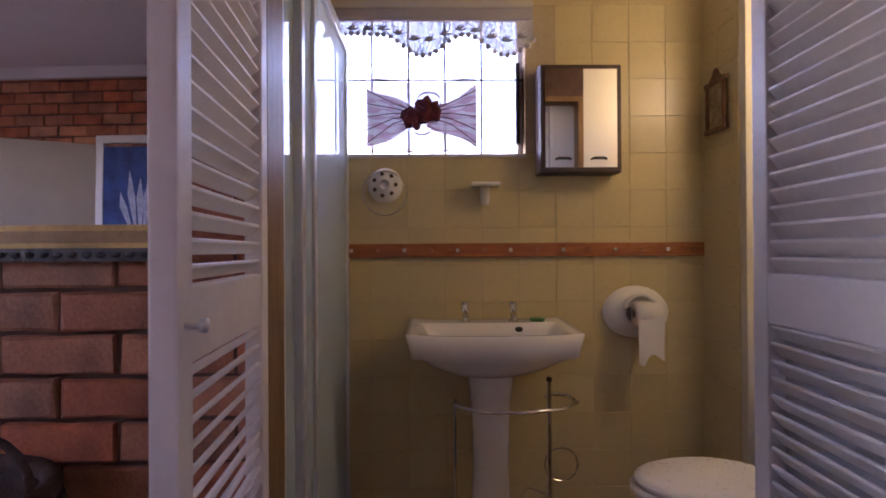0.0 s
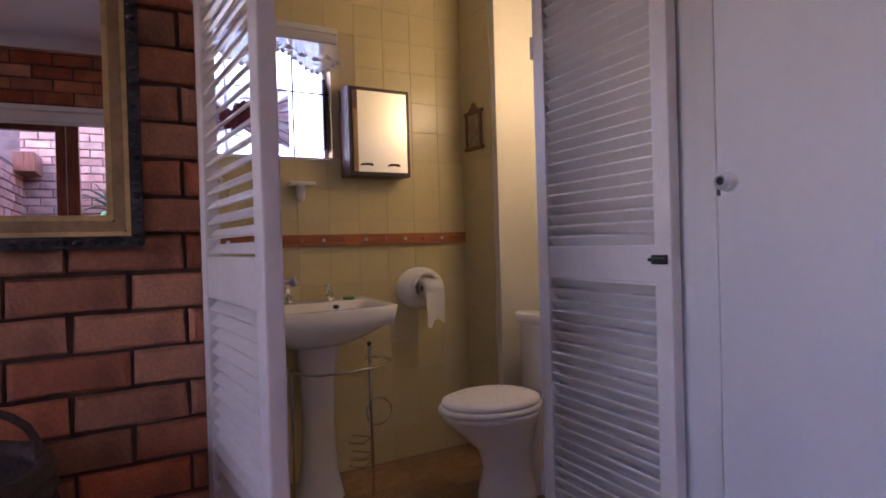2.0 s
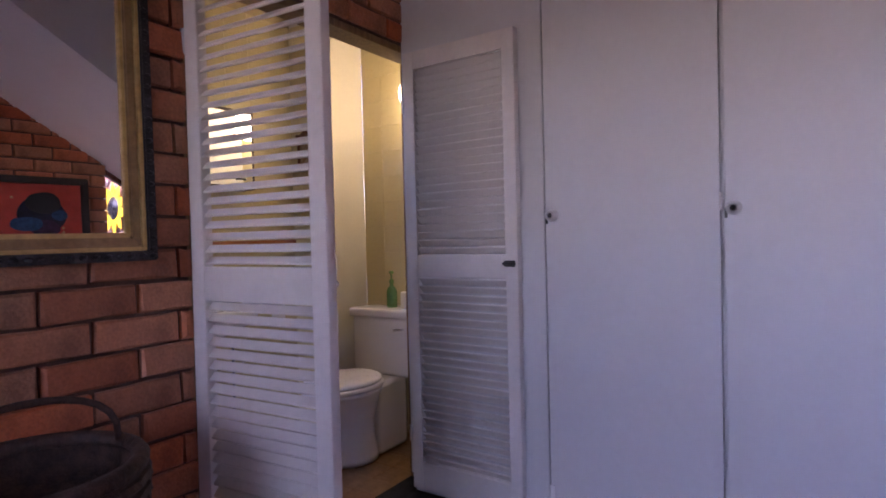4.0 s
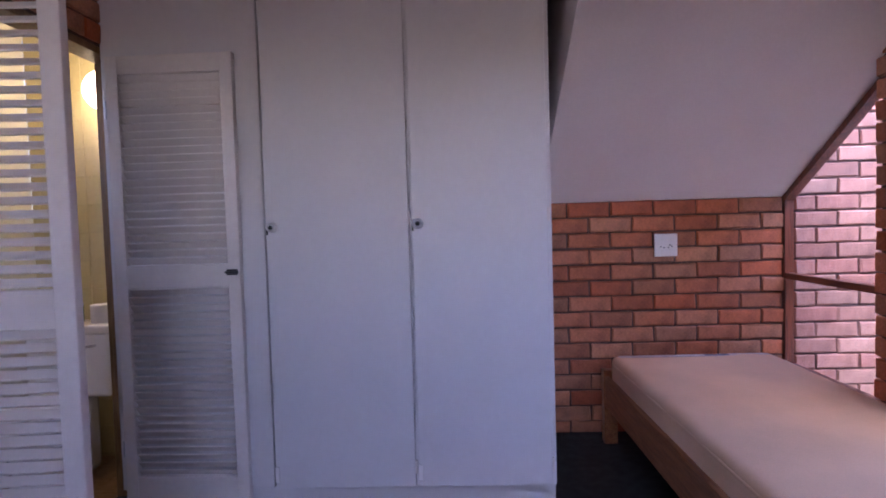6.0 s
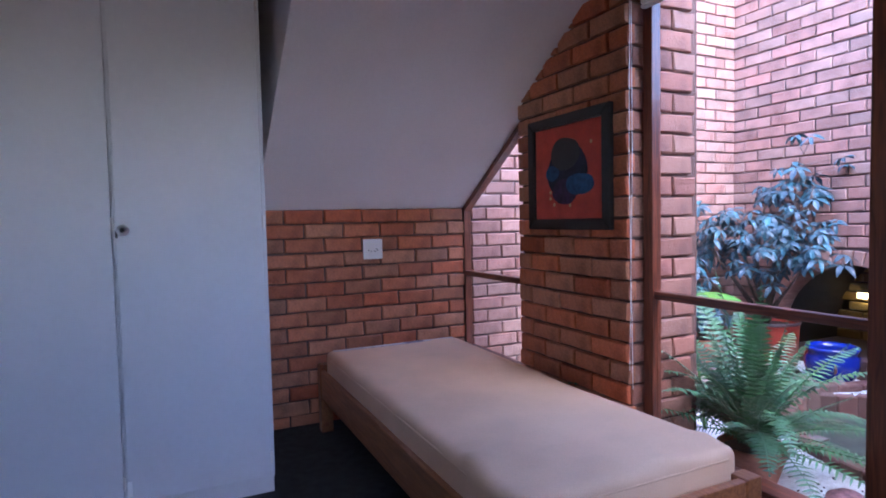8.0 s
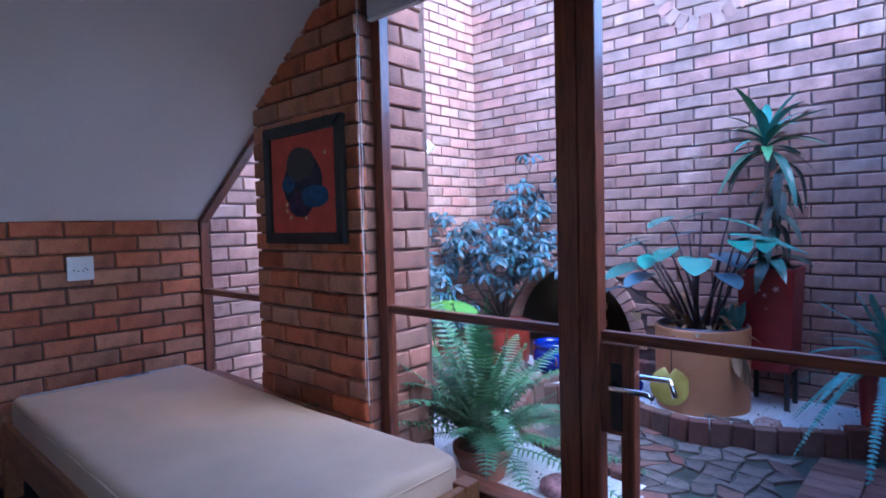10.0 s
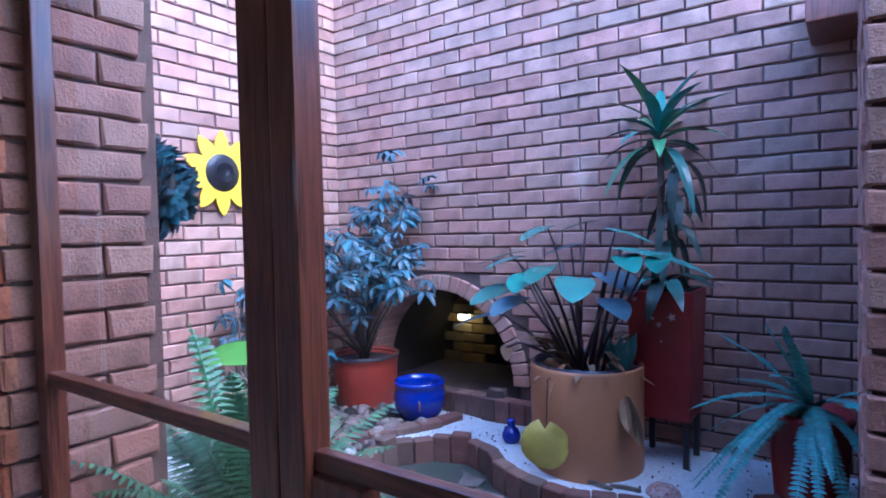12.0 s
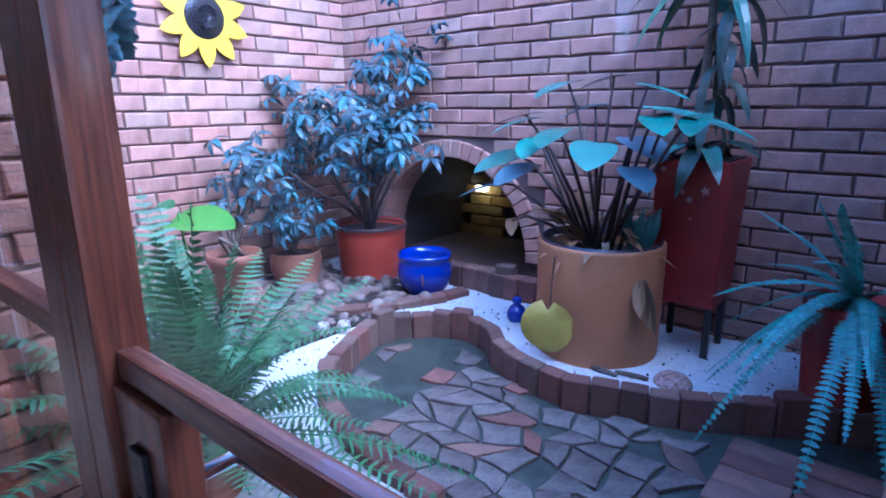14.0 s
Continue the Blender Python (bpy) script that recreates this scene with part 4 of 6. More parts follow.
toilet()
bt = thing("soap_bottle", "clear green plastic bottle on the cistern", "bottle", pose(1.29, 2.60 + 0.08, 0.726))
green_plastic = material("green_bottle_plastic", (0.14, 0.30, 0.10), 0.2, vary=0.2)
part("body", lathe([(0, 0), (0.028, 0), (0.03, 0.01), (0.03, 0.09), (0.022, 0.11), (0.011, 0.12), (0.011, 0.135)], 18), green_plastic, bt, "", True)
part("pump", lathe([(0.014, 0.135), (0.014, 0.155), (0.006, 0.158), (0.006, 0.19), (0.015, 0.192), (0.013, 0.205), (0, 0.206)], 14), green_plastic, bt, "", True)
rr_ = tagged(new("spare_paper_roll", mesh_of(lathe([(0.018, 0), (0.05, 0), (0.052, 0.004), (0.052, 0.088), (0.05, 0.092), (0.018, 0.092), (0.018, 0)], 24), "spare_paper_roll", paper, True)), "spare white paper roll on the cistern", "paper roll")
rr_.matrix_basis = pose(1.28, 2.545, 0.726)

# hanging picture, globe lamp
hp = thing("hanging_picture", "small wooden hanging picture with a carved top", "picture", pose(DUCT_X - 0.004, 3.19, 1.545, 0, 0, -90))
pic_wood = wood("brown_picture_wood", (0.20, 0.09, 0.04), (0.1, 0.04, 0.02), 0.5)
for x0, x1, z0, z1 in ((-0.085, 0.085, 0.0, 0.018), (-0.085, 0.085, 0.185, 0.203), (-0.072, -0.058, 0.018, 0.185), (0.058, 0.072, 0.018, 0.185)):
    part("frame_bar", box(x0, x1, -0.016, 0, z0, z1, 0.003), pic_wood, hp)
part("carved_top", prism([(-0.05, 0.203), (0.05, 0.203), (0.02, 0.225), (0.008, 0.245), (-0.008, 0.245), (-0.02, 0.225)], -0.012, -0.002), pic_wood, hp)
part("print", box(-0.058, 0.058, -0.006, -0.001, 0.018, 0.185), material("faded_flower_print", (0.42, 0.36, 0.24), 0.7, vary=0.35, scale=30, tint=(0.22, 0.14, 0.07)), hp, "faded brown flower print")
gl = thing("globe_lamp", "round glowing white glass globe lamp on the wall", "lamp", pose(BX1 - 0.006, 2.50, 1.915))
part("base", lathe([(0, 0.02), (0.05, 0.02), (0.055, 0)], 20), white_plastic, gl, m=pose(0, 0, 0, 0, -90, 0))
bm = bmesh.new()
bmesh.ops.create_uvsphere(bm, u_segments=24, v_segments=14, radius=0.105)
gb = part("globe", bm, glow("lit_opal_glass", (1.0, 0.87, 0.47), GLOBE), gl, "lit opal glass globe", True, pose(-0.115, 0, 0))

# shower screen
sh = thing("shower_screen", "aluminium framed shower screen with obscure glass", "shower screen", pose(-0.30, 0, BZ))
# Pale blue body colour stands for window light coming through the screen.
sg = sheer("windowlit_frosted_glass", (0.5, 0.6, 0.66), 0.55)
part("tray", box(BX0 - -0.302, 0.02, 2.275, BY - 0.01, 0, 0.10, 0.02), ceramic, sh, "white shower tray")
for y in (2.285, 2.50, 2.66, BY - 0.045):
    part("post", box(-0.018, 0.018, y, y + 0.035, 0.10, 1.95, 0.004), steel, sh)
part("top_rail", box(-0.022, 0.022, 2.285, BY - 0.01, 1.92, 1.965, 0.004), steel, sh)
part("bottom_rail", box(-0.022, 0.022, 2.285, BY - 0.01, 0.10, 0.14, 0.004), steel, sh)
for a, b, x in ((2.32, 2.66, -0.008), (2.53, BY - 0.04, 0.006)):
    part("pane", box(x - 0.002, x + 0.002, a, b, 0.14, 1.92), sg, sh).visible_shadow = False
cr = thing("hanging_hook", "dark wooden hook bar high on the bathroom wall", "hook", pose(-0.30, BY - 0.01, 2.12))
part("bar", box(-0.14, -0.02, -0.05, -0.015, 0.03, 0.14, 0.01), cab_wood, cr)
part("hook", tube([(-0.05, -0.04, 0.05), (-0.03, -0.07, 0.01), (-0.01, -0.07, -0.015), (0.01, -0.06, 0.0)], 0.01, 8), cab_wood, cr)

# ---- bedroom small things ----
pl = thing("wall_socket", "white plastic double switched wall socket on the bricks", "socket", pose(BED_X - 0.016, -0.43, 1.03, 0, 0, -90))
part("plate", box(-0.062, 0.062, -0.012, 0.0, -0.062, 0.062, 0.004), white_plastic, pl)
for x in (-0.025, 0.028):
    part("switch", box(x - 0.008, x + 0.008, -0.015, -0.011, 0.012, 0.032, 0.002), white_plastic, pl)
for x, z in ((-0.03, -0.008), (-0.012, -0.014), (0.012, -0.014), (0.03, -0.008), (0.02, 0.0)):
    part("socket_hole", box(x - 0.004, x + 0.004, -0.0128, -0.0115, z - 0.003, z + 0.003), black_plastic, pl)

pt = thing("framed_painting", "orange red painting with dark blue shapes in a black frame", "painting", pose(0.325, PIER_Y + 0.004, 1.41, 0, 0, 180))
FW, FH = 0.30, 0.268
frame_bars(pt, -FW, FW, -FH, FH, ((0.0, 0.05, -0.03, 0.0, black_plastic, "frame"),))
red_canvas = material("orange_red_cloth", (0.55, 0.075, 0.045), 0.8, vary=0.15, scale=12, fine=150)
part("canvas", box(-FW + 0.05, FW - 0.05, -0.014, -0.002, -FH + 0.05, FH - 0.05), red_canvas, pt)
def blob(cx, cz, rx, rz, seed, y, mat, lo=0.0, hi=6.2832):
    pts = [(cx + rx * (1 + 0.12 * noise.noise((math.cos(a) * 1.5, math.sin(a) * 1.5, seed))) * math.cos(a), cz + rz * (1 + 0.12 * noise.noise((math.cos(a) * 1.5, math.sin(a) * 1.5, seed + 3))) * math.sin(a)) for a in [lo + (hi - lo) * k / 24 for k in range(24)]]
    return prism(pts, y, -0.013)
navy = material("navy_dyed_cloth", (0.02, 0.022, 0.05), 0.8, vary=0.3, scale=25)
blue_d = material("blue_dyed_cloth", (0.03, 0.10, 0.22), 0.8, vary=0.3, scale=25)
plum = material("plum_dyed_cloth", (0.06, 0.025, 0.07), 0.8, vary=0.3, scale=25)
part("navy_shape", blob(0.0, 0.0, 0.15, 0.13, 1, -0.0165, navy), navy, pt)
part("dark_shape", blob(-0.015, 0.085, 0.11, 0.075, 5, -0.018, black_plastic), black_plastic, pt)
part("blue_shape", blob(0.09, -0.06, 0.10, 0.05, 8, -0.0185, blue_d), blue_d, pt)
part("blue_shape", blob(-0.11, 0.0, 0.05, 0.035, 12, -0.0185, blue_d), blue_d, pt)
part("plum_shape", blob(-0.02, -0.09, 0.09, 0.06, 15, -0.018, plum), plum, pt)
spark = material("pale_yellow_paint", (0.6, 0.42, 0.2), 0.7)
for x, z in ((-0.13, -0.09), (-0.10, -0.15), (0.02, -0.155), (0.17, 0.12), (-0.13, -0.12)):
    part("painted_dot", lathe([(0, 0.002), (0.008, 0.001), (0.009, 0)], 8), spark, pt, m=pose(x, -0.0145, z, 90, 0, 0))

vb = thing("venetian_blind", "white venetian blind drawn up over the glazing", "blind", pose(-0.86, -1.0, 2.13))
part("head_rail", box(-0.78, 0.74, -0.03, 0.02, -0.035, 0.0, 0.004), white_plastic, vb)
sl = mesh_of(box(-0.77, 0.73, -0.0125, 0.0125, -0.0012, 0.0012), "slat", white_plastic)
for k in range(24):
    ob = new("slat", sl)
    ob.parent = vb
    ob.matrix_basis = pose(0, -0.005, -0.042 - k * 0.0028)
part("bottom_rail", box(-0.77, 0.73, -0.018, 0.008, -0.125, -0.112, 0.004), white_plastic, vb)
for dx in (0.0, 0.018):
    part("pull_cord", tube([(0.752 + dx * 0.4, 0.035, -0.04), (0.755 + dx, 0.03, -0.7), (0.775 - dx, 0.03, -1.56 - dx * 4)], 0.0014, 5), white_plastic, vb, "hanging white pull cord")

# door and pictures on the wall beside the garden door
di = thing("interior_door", "plain cream interior door standing open", "door", pose(-2.72, -1.0, 0.01, 0, 0, 150))
part("leaf", box(0, 0.75, -0.02, 0.02, 0, 1.98, 0.003), material("cream_door_paint", (0.66, 0.62, 0.50), 0.35, vary=0.04), di)
part("handle", tube([(0.69, -0.02, 1.0), (0.69, -0.06, 1.0), (0.60, -0.06, 1.0)], 0.009, 8), steel, di)
df = thing("door_2", "white painted frame round a dark doorway", "door frame", pose(-2.36, -1.0, 0), kind="structure")
for x0, x1, z0, z1 in ((-0.36, -0.30, 0, 2.03), (0.30, 0.36, 0, 2.03), (-0.36, 0.36, 2.0, 2.06)):
    part("jamb", box(x0, x1, -0.02, 0.02, z0, z1, 0.004), white_paint, df)
bp_ = thing("blue_painting", "tall blue painting of a white potted plant", "painting", pose(-2.36, -0.985, 1.35, 0, 0, 180))
part("canvas", box(-0.29, 0.29, -0.015, 0.0, -0.6, 0.62), material("deep_blue_cloth", (0.015, 0.03, 0.13), 0.8, vary=0.3, scale=8, tint=(0.03, 0.09, 0.3)), bp_)
pale = material("pale_blue_paint", (0.45, 0.5, 0.68), 0.8, vary=0.2, scale=20)
for k, (dx, h) in enumerate(((-0.12, 0.3), (-0.06, 0.42), (0.0, 0.38), (0.07, 0.44), (0.13, 0.28))):
    part("painted_leaf", prism([(dx * 0.3, -0.1), (dx + 0.03, h * 0.6), (dx * 1.2, h), (dx - 0.03, h * 0.55)], -0.017, -0.0145), pale, bp_)
part("painted_pot", prism([(-0.07, -0.35), (0.07, -0.35), (0.09, -0.1), (-0.09, -0.1)], -0.017, -0.0145), pale, bp_)
fp = thing("flower_picture", "small framed print of green and yellow flowers", "picture", pose(-1.86, -0.985, 1.62, 0, 0, 180))
frame_bars(fp, -0.13, 0.13, -0.21, 0.21, ((0.0, 0.018, -0.015, 0.0, pic_wood, "frame"),))
part("print", box(-0.112, 0.112, -0.008, -0.002, -0.192, 0.192), material("cream_paper", (0.6, 0.5, 0.38), 0.8, vary=0.05), fp)
for k in range(6):
    c = random.Random(k)
    part("painted_flower", blob(c.uniform(-0.06, 0.06), c.uniform(-0.1, 0.13), 0.03, 0.035, k, -0.0100, pale), material("flower_paint", ((0.5, 0.32, 0.05) if k % 3 == 0 else (0.08, 0.22, 0.09)), 0.8), fp, m=pose(0, 0.004, 0))

# wicker basket below the mirror
wick = material("dark_brown_wicker", (0.07, 0.035, 0.022), 0.7, vary=0.3, scale=40, fine=200, bump=0.6)
bk = thing("wicker_basket", "tall round dark brown wicker basket under the mirror", "basket", pose(-0.80, 1.925, 0))
bm = lathe([(0, 0.01), (0.17, 0.0), (0.18, 0.02), (0.20, 0.55), (0.205, 0.66), (0.19, 0.67), (0.185, 0.6), (0, 0.58)], 48)
for v in bm.verts:
    k = 1 + 0.012 * math.sin(math.atan2(v.co.y, v.co.x) * 24)
    v.co.x, v.co.y = v.co.x * k, v.co.y * k
part("body", bm, wick, bk, "", True)
for z in [0.04 + 0.032 * k for k in range(20)]:
    r = 0.182 + 0.03 * (z / 0.68)
    part("weave", tube([(r * (1 + 0.01 * (-1) ** k) * math.cos(k * math.pi / 20), r * (1 + 0.01 * (-1) ** k) * math.sin(k * math.pi / 20), z) for k in range(40)], 0.011, 5, closed=True), wick, bk)
part("rim", tube([(0.2 * math.cos(k * math.pi / 20), 0.2 * math.sin(k * math.pi / 20), 0.68) for k in range(40)], 0.018, 8, closed=True), wick, bk, "braided rim", True)
part("handle", tube([(0.19 * math.cos(math.pi * k / 14), 0.02, 0.68 + 0.13 * math.sin(math.pi * k / 14) ** 0.7) for k in range(15)], 0.0075, 8), wick, bk, "thin arched cane handle", True)
# ---- courtyard ----
GRAVEL, PAVE = 0.045, -0.03
leaf_blue = leafy("blue_green_glossy_leaf", (0.04, 0.10, 0.125), 0.4, 0.45, 0.4)
leaf_teal = leafy("teal_green_glossy_leaf", (0.05, 0.18, 0.15), 0.24, 0.3)
leaf_green = leafy("bright_green_leaf", (0.085, 0.27, 0.035), 0.4, 0.2)
leaf_fern = leafy("fern_green_leaf", (0.06, 0.175, 0.065), 0.45, 0.3)
leaf_pale = leafy("pale_teal_fern_leaf", (0.10, 0.30, 0.25), 0.4, 0.25)
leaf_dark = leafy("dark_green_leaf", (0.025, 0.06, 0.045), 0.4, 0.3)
leaf_dry = leafy("dry_brown_leaf", (0.20, 0.12, 0.06), 0.8, 0.35)
leaf_yellow = leafy("yellow_green_leaf", (0.40, 0.32, 0.05), 0.5, 0.1)
bark = material("grey_brown_bark", (0.16, 0.12, 0.09), 0.9, vary=0.25, scale=20, fine=120, bump=0.6)
soil = material("dark_soil", (0.035, 0.025, 0.02), 0.95, vary=0.3, scale=30, fine=120, bump=0.8)
# Terracotta darkened in colour for the shade of fern and bush over it.
terracotta = material("terracotta", (0.25, 0.10, 0.058), 0.75, vary=0.18, scale=8, bump=0.25)
red_glaze = material("red_painted_pot", (0.40, 0.055, 0.03), 0.45, vary=0.15, scale=8, bump=0.15)
blue_glaze = material("cobalt_blue_glaze", (0.012, 0.03, 0.32), 0.15, vary=0.15, scale=10, bump=0.1, coat=0.5)
tan_barrel = material("tan_fibre_barrel", (0.42, 0.19, 0.082), 0.6, vary=0.1, scale=4, fine=70, bump=0.15)
maroon = material("dark_red_lacquer", (0.24, 0.018, 0.02), 0.35, vary=0.15, scale=6, bump=0.08)
white_grit = material("white_gravel", (0.70, 0.72, 0.72), 0.9, vary=0.14, scale=60, fine=260, bump=1.0)
paver = material("rust_brown_paver", (0.17, 0.085, 0.062), 0.75, vary=0.2, scale=12, fine=120, bump=0.4, per=0.35)
slate = material("grey_green_crazy_stone", (0.165, 0.14, 0.125), 0.5, vary=0.3, scale=9, fine=80, bump=0.3, per=0.25)
moss = material("mossy_joint", (0.05, 0.062, 0.046), 0.6, vary=0.3, scale=12, fine=120, bump=0.6)
pebble = material("grey_brown_pebble", (0.17, 0.125, 0.105), 0.65, vary=0.2, scale=25, bump=0.2, per=0.45)
yellow_tin = material("yellow_painted_tin", (0.78, 0.50, 0.02), 0.4, vary=0.06, scale=8)
black_tin = material("black_painted_tin", (0.015, 0.014, 0.02), 0.35, vary=0.2, bump=0.3)


def blade(bm, base, ahead, up, length, width, droop=0.3, n=5, fold=0.25, shape=None):
    """A leaf: a folded strip that runs out along ahead and droops."""
    a = Vector(ahead).normalized()
    s = a.cross(Vector(up)).normalized()
    u = s.cross(a).normalized()
    rows = []
    for k in range(n + 1):
        f = k / n
        w = width * (shape(f) if shape else math.sin(math.pi * min(0.06 + f * 0.94, 1.0)) ** 0.75)
        c = Vector(base) + a * (length * f * (1 - 0.25 * droop * f)) + u * (-droop * length * f * f)
        rows.append((c - s * w / 2 + u * fold * w / 2, c, c + s * w / 2 + u * fold * w / 2))
    vs = [[bm.verts.new(p) for p in r] for r in rows]
    for p, q in zip(vs, vs[1:]):
        bm.faces.new((p[0], p[1], q[1], q[0]))
        bm.faces.new((p[1], p[2], q[2], q[1]))


def pot(name, label, m, prof, mat, soil_r, soil_z, category="plant pot"):
    t = thing(name, label, category, m)
    part("pot", lathe(prof, 36), mat, t, "", True)
    bm = bmesh.new()
    bmesh.ops.create_circle(bm, cap_ends=True, segments=24, radius=soil_r, matrix=Matrix.Translation((0, 0, soil_z)))
    part("soil", bm, soil, t, "dark potting soil")
    return t


def umbrella_bush(label, m, limbs, seed, clusters, leaf=0.085, mat=leaf_blue, spread=0.075):
    """Bent stems from one foot, with whorls of long leaflets round their ends."""
    rnd = random.Random(seed)
    t = thing("umbrella_tree", label, "plant", m)
    bt_, bc = bmesh.new(), bmesh.new()
    for tip in limbs:
        tip = Vector(tip)
        mid = tip * 0.5 + Vector((rnd.uniform(-0.06, 0.06), rnd.uniform(-0.06, 0.06), 0.02))
        foot = Vector((rnd.uniform(-0.03, 0.03), rnd.uniform(-0.03, 0.03), 0))
        tube([foot, foot.lerp(mid, 0.5) + Vector((0.01, 0, 0.02)), mid, mid.lerp(tip, 0.55), tip], [0.013, 0.011, 0.009, 0.007, 0.004], 6, bt_)
        for k in range(clusters):
            f = 1.06 - 0.42 * rnd.random() ** 1.6
            c = mid.lerp(tip, (f - 0.5) * 2) if f > 0.5 else foot.lerp(mid, f * 2)
            off = Vector((rnd.gauss(0, spread), rnd.gauss(0, spread), rnd.gauss(0.01, spread * 0.45)))
            tube([c, c + off], [0.003, 0.002], 4, bt_)
            c = c + off
            tilt = Vector((rnd.uniform(-0.5, 0.5), rnd.uniform(-0.2, 0.8), 1)).normalized()
            n = rnd.randint(6, 8)
            ln = leaf * rnd.uniform(0.65, 1.2)
            ph = rnd.uniform(0, 6)
            e1 = tilt.orthogonal().normalized()
            e2 = tilt.cross(e1)
            for j in range(n):
                a = ph + 2 * math.pi * j / n
                d = e1 * math.cos(a) + e2 * math.sin(a) + tilt * rnd.uniform(-0.35, 0.15)
                blade(bc, c + d * 0.012, d, tilt, ln * rnd.uniform(0.8, 1.1), ln * 0.36, rnd.uniform(0.25, 0.7), 4, 0.2)
    part("trunk", bt_, bark, t, "thin bent grey stems", True)
    tagged(part("crown", bc, mat, t, "whorls of narrow glossy leaflets"), kind="stuff")
    return t


def fern(label, m, fronds, seed, mat=leaf_fern, pairs=26, full=0.62, spread=1.0):
    rnd = random.Random(seed)
    t = thing("fern", label, "plant", m)
    for ang, lift, ln, dr in fronds:
        bm = bmesh.new()
        d = Vector((math.cos(radians(ang)), math.sin(radians(ang)), 0))
        up = Vector((0, 0, 1))
        pts = []
        for k in range(pairs + 1):
            f = k / pairs
            pts.append(d * (ln * math.sin(radians(lift)) * f * (1 + 0.3 * f) + 0.0) + up * (ln * math.cos(radians(lift)) * f - dr * ln * f * f) + Vector((0.01 * noise.noise((f * 3, seed, ang)), 0.012 * noise.noise((f * 3, seed + 5, ang)), 0)))
        tube(pts, [0.0028 * (1 - 0.7 * k / pairs) + 0.0006 for k in range(pairs + 1)], 4, bm)
        for k in range(2, pairs + 1):
            f = k / pairs
            tang = (pts[k] - pts[k - 1]).normalized()
            side = tang.cross(up)
            side = side.normalized() if side.length > 0.05 else Vector((-d.y, d.x, 0))
            nrm = side.cross(tang)
            w = 0.058 * full * (math.sin(math.pi * min(1, 0.12 + 0.88 * f)) ** 0.6) * (ln / 0.6) ** 0.5 + 0.004
            for sg_ in (-1, 1):
                blade(bm, pts[k], side * sg_ + tang * 0.25, nrm, w * rnd.uniform(0.85, 1.1), ln / pairs * full * spread, rnd.uniform(0.0, 0.3), 2, 0.1, lambda f: (0.9, 0.85, 0.1)[min(2, int(f * 2.01))])
        part("frond", bm, mat, t)
    return t


# paving, kerb, gravel: the paved hollow is bounded by this winding line
CURVE = [(-1.74, -3.20), (-1.51, -3.15), (-1.12, -2.92), (-0.75, -2.79), (-0.50, -2.82), (-0.32, -2.90), (-0.17, -3.03), (-0.02, -3.09), (0.16, -3.03), (0.31, -2.87), (0.34, -2.72), (0.26, -2.52), (0.14, -2.28), (-0.08, -2.10), (-0.34, -1.98), (-0.56, -1.93), (-0.80, -1.92), (-0.95, -1.60), (-1.0, -1.2)]


def along(line, step):
    """Evenly spaced places and directions along a line."""
    out, left = [], 0.0
    for a, b in zip(line, line[1:]):
        a, b = Vector((*a, 0)), Vector((*b, 0))
        ln, d = (b - a).length, (b - a).normalized()
        while left <= ln:
            out.append((a + d * left, d))
            left += step
        left -= ln
    return out


def in_paving(x, y):
    poly = CURVE + [(-1.74, -1.2)]
    inside = False
    for (x0, y0), (x1, y1) in zip(poly, poly[1:] + poly[:1]):
        if (y0 > y) != (y1 > y) and x < x0 + (y - y0) / (y1 - y0) * (x1 - x0):
            inside = not inside
    return inside


bm = bmesh.new()
bm.faces.new([bm.verts.new((x, y, 0)) for x, y in CURVE + [(CY_R, -1.15)]])
ret = bmesh.ops.extrude_face_region(bm, geom=bm.faces[:])
bmesh.ops.translate(bm, vec=(0, 0, -0.2), verts=[v for v in ret["geom"] if isinstance(v, bmesh.types.BMVert)])
bmesh.ops.recalc_face_normals(bm, faces=bm.faces)
bmesh.ops.translate(bm, vec=(0, 0, PAVE - 0.012), verts=bm.verts)
PAVING = setting("pavement", bm, moss, "mossy bed of irregular stone paving", "pavement")
# gravel bed all round the hollow
bm = bmesh.new()
nx, ny = 90, 70
gx, gy = lambda i: CY_R + (BED_X - CY_R) * i / nx, lambda j: ARCH_Y + (-1.16 - ARCH_Y) * j / ny
vv = {}
def gv(i, j):
    if (i, j) not in vv:
        vv[i, j] = bm.verts.new((gx(i), gy(j), GRAVEL + 0.012 * noise.noise((gx(i) * 4, gy(j) * 4, 1))))
    return vv[i, j]
for i in range(nx):
    for j in range(ny):
        if not in_paving((gx(i) + gx(i + 1)) / 2, (gy(j) + gy(j + 1)) / 2):
            bm.faces.new((gv(i, j), gv(i + 1, j), gv(i + 1, j + 1), gv(i, j + 1)))
setting("gravel_bed", bm, white_grit, "bed of fine white gravel round the paving", "gravel", True)
# scattered grit on it
bm = bmesh.new()
grnd = random.Random(5)
for k in range(900):
    x, y = grnd.uniform(CY_R, BED_X), grnd.uniform(ARCH_Y, -1.3)
    if not in_paving(x, y):
        bmesh.ops.create_cube(bm, size=grnd.uniform(0.003, 0.008), matrix=pose(x, y, GRAVEL + 0.006, grnd.uniform(0, 90), grnd.uniform(0, 90), 0))
tagged(part("grit", bm, soil), "dark crumbs and leaf bits on the white gravel", "debris", kind="stuff")

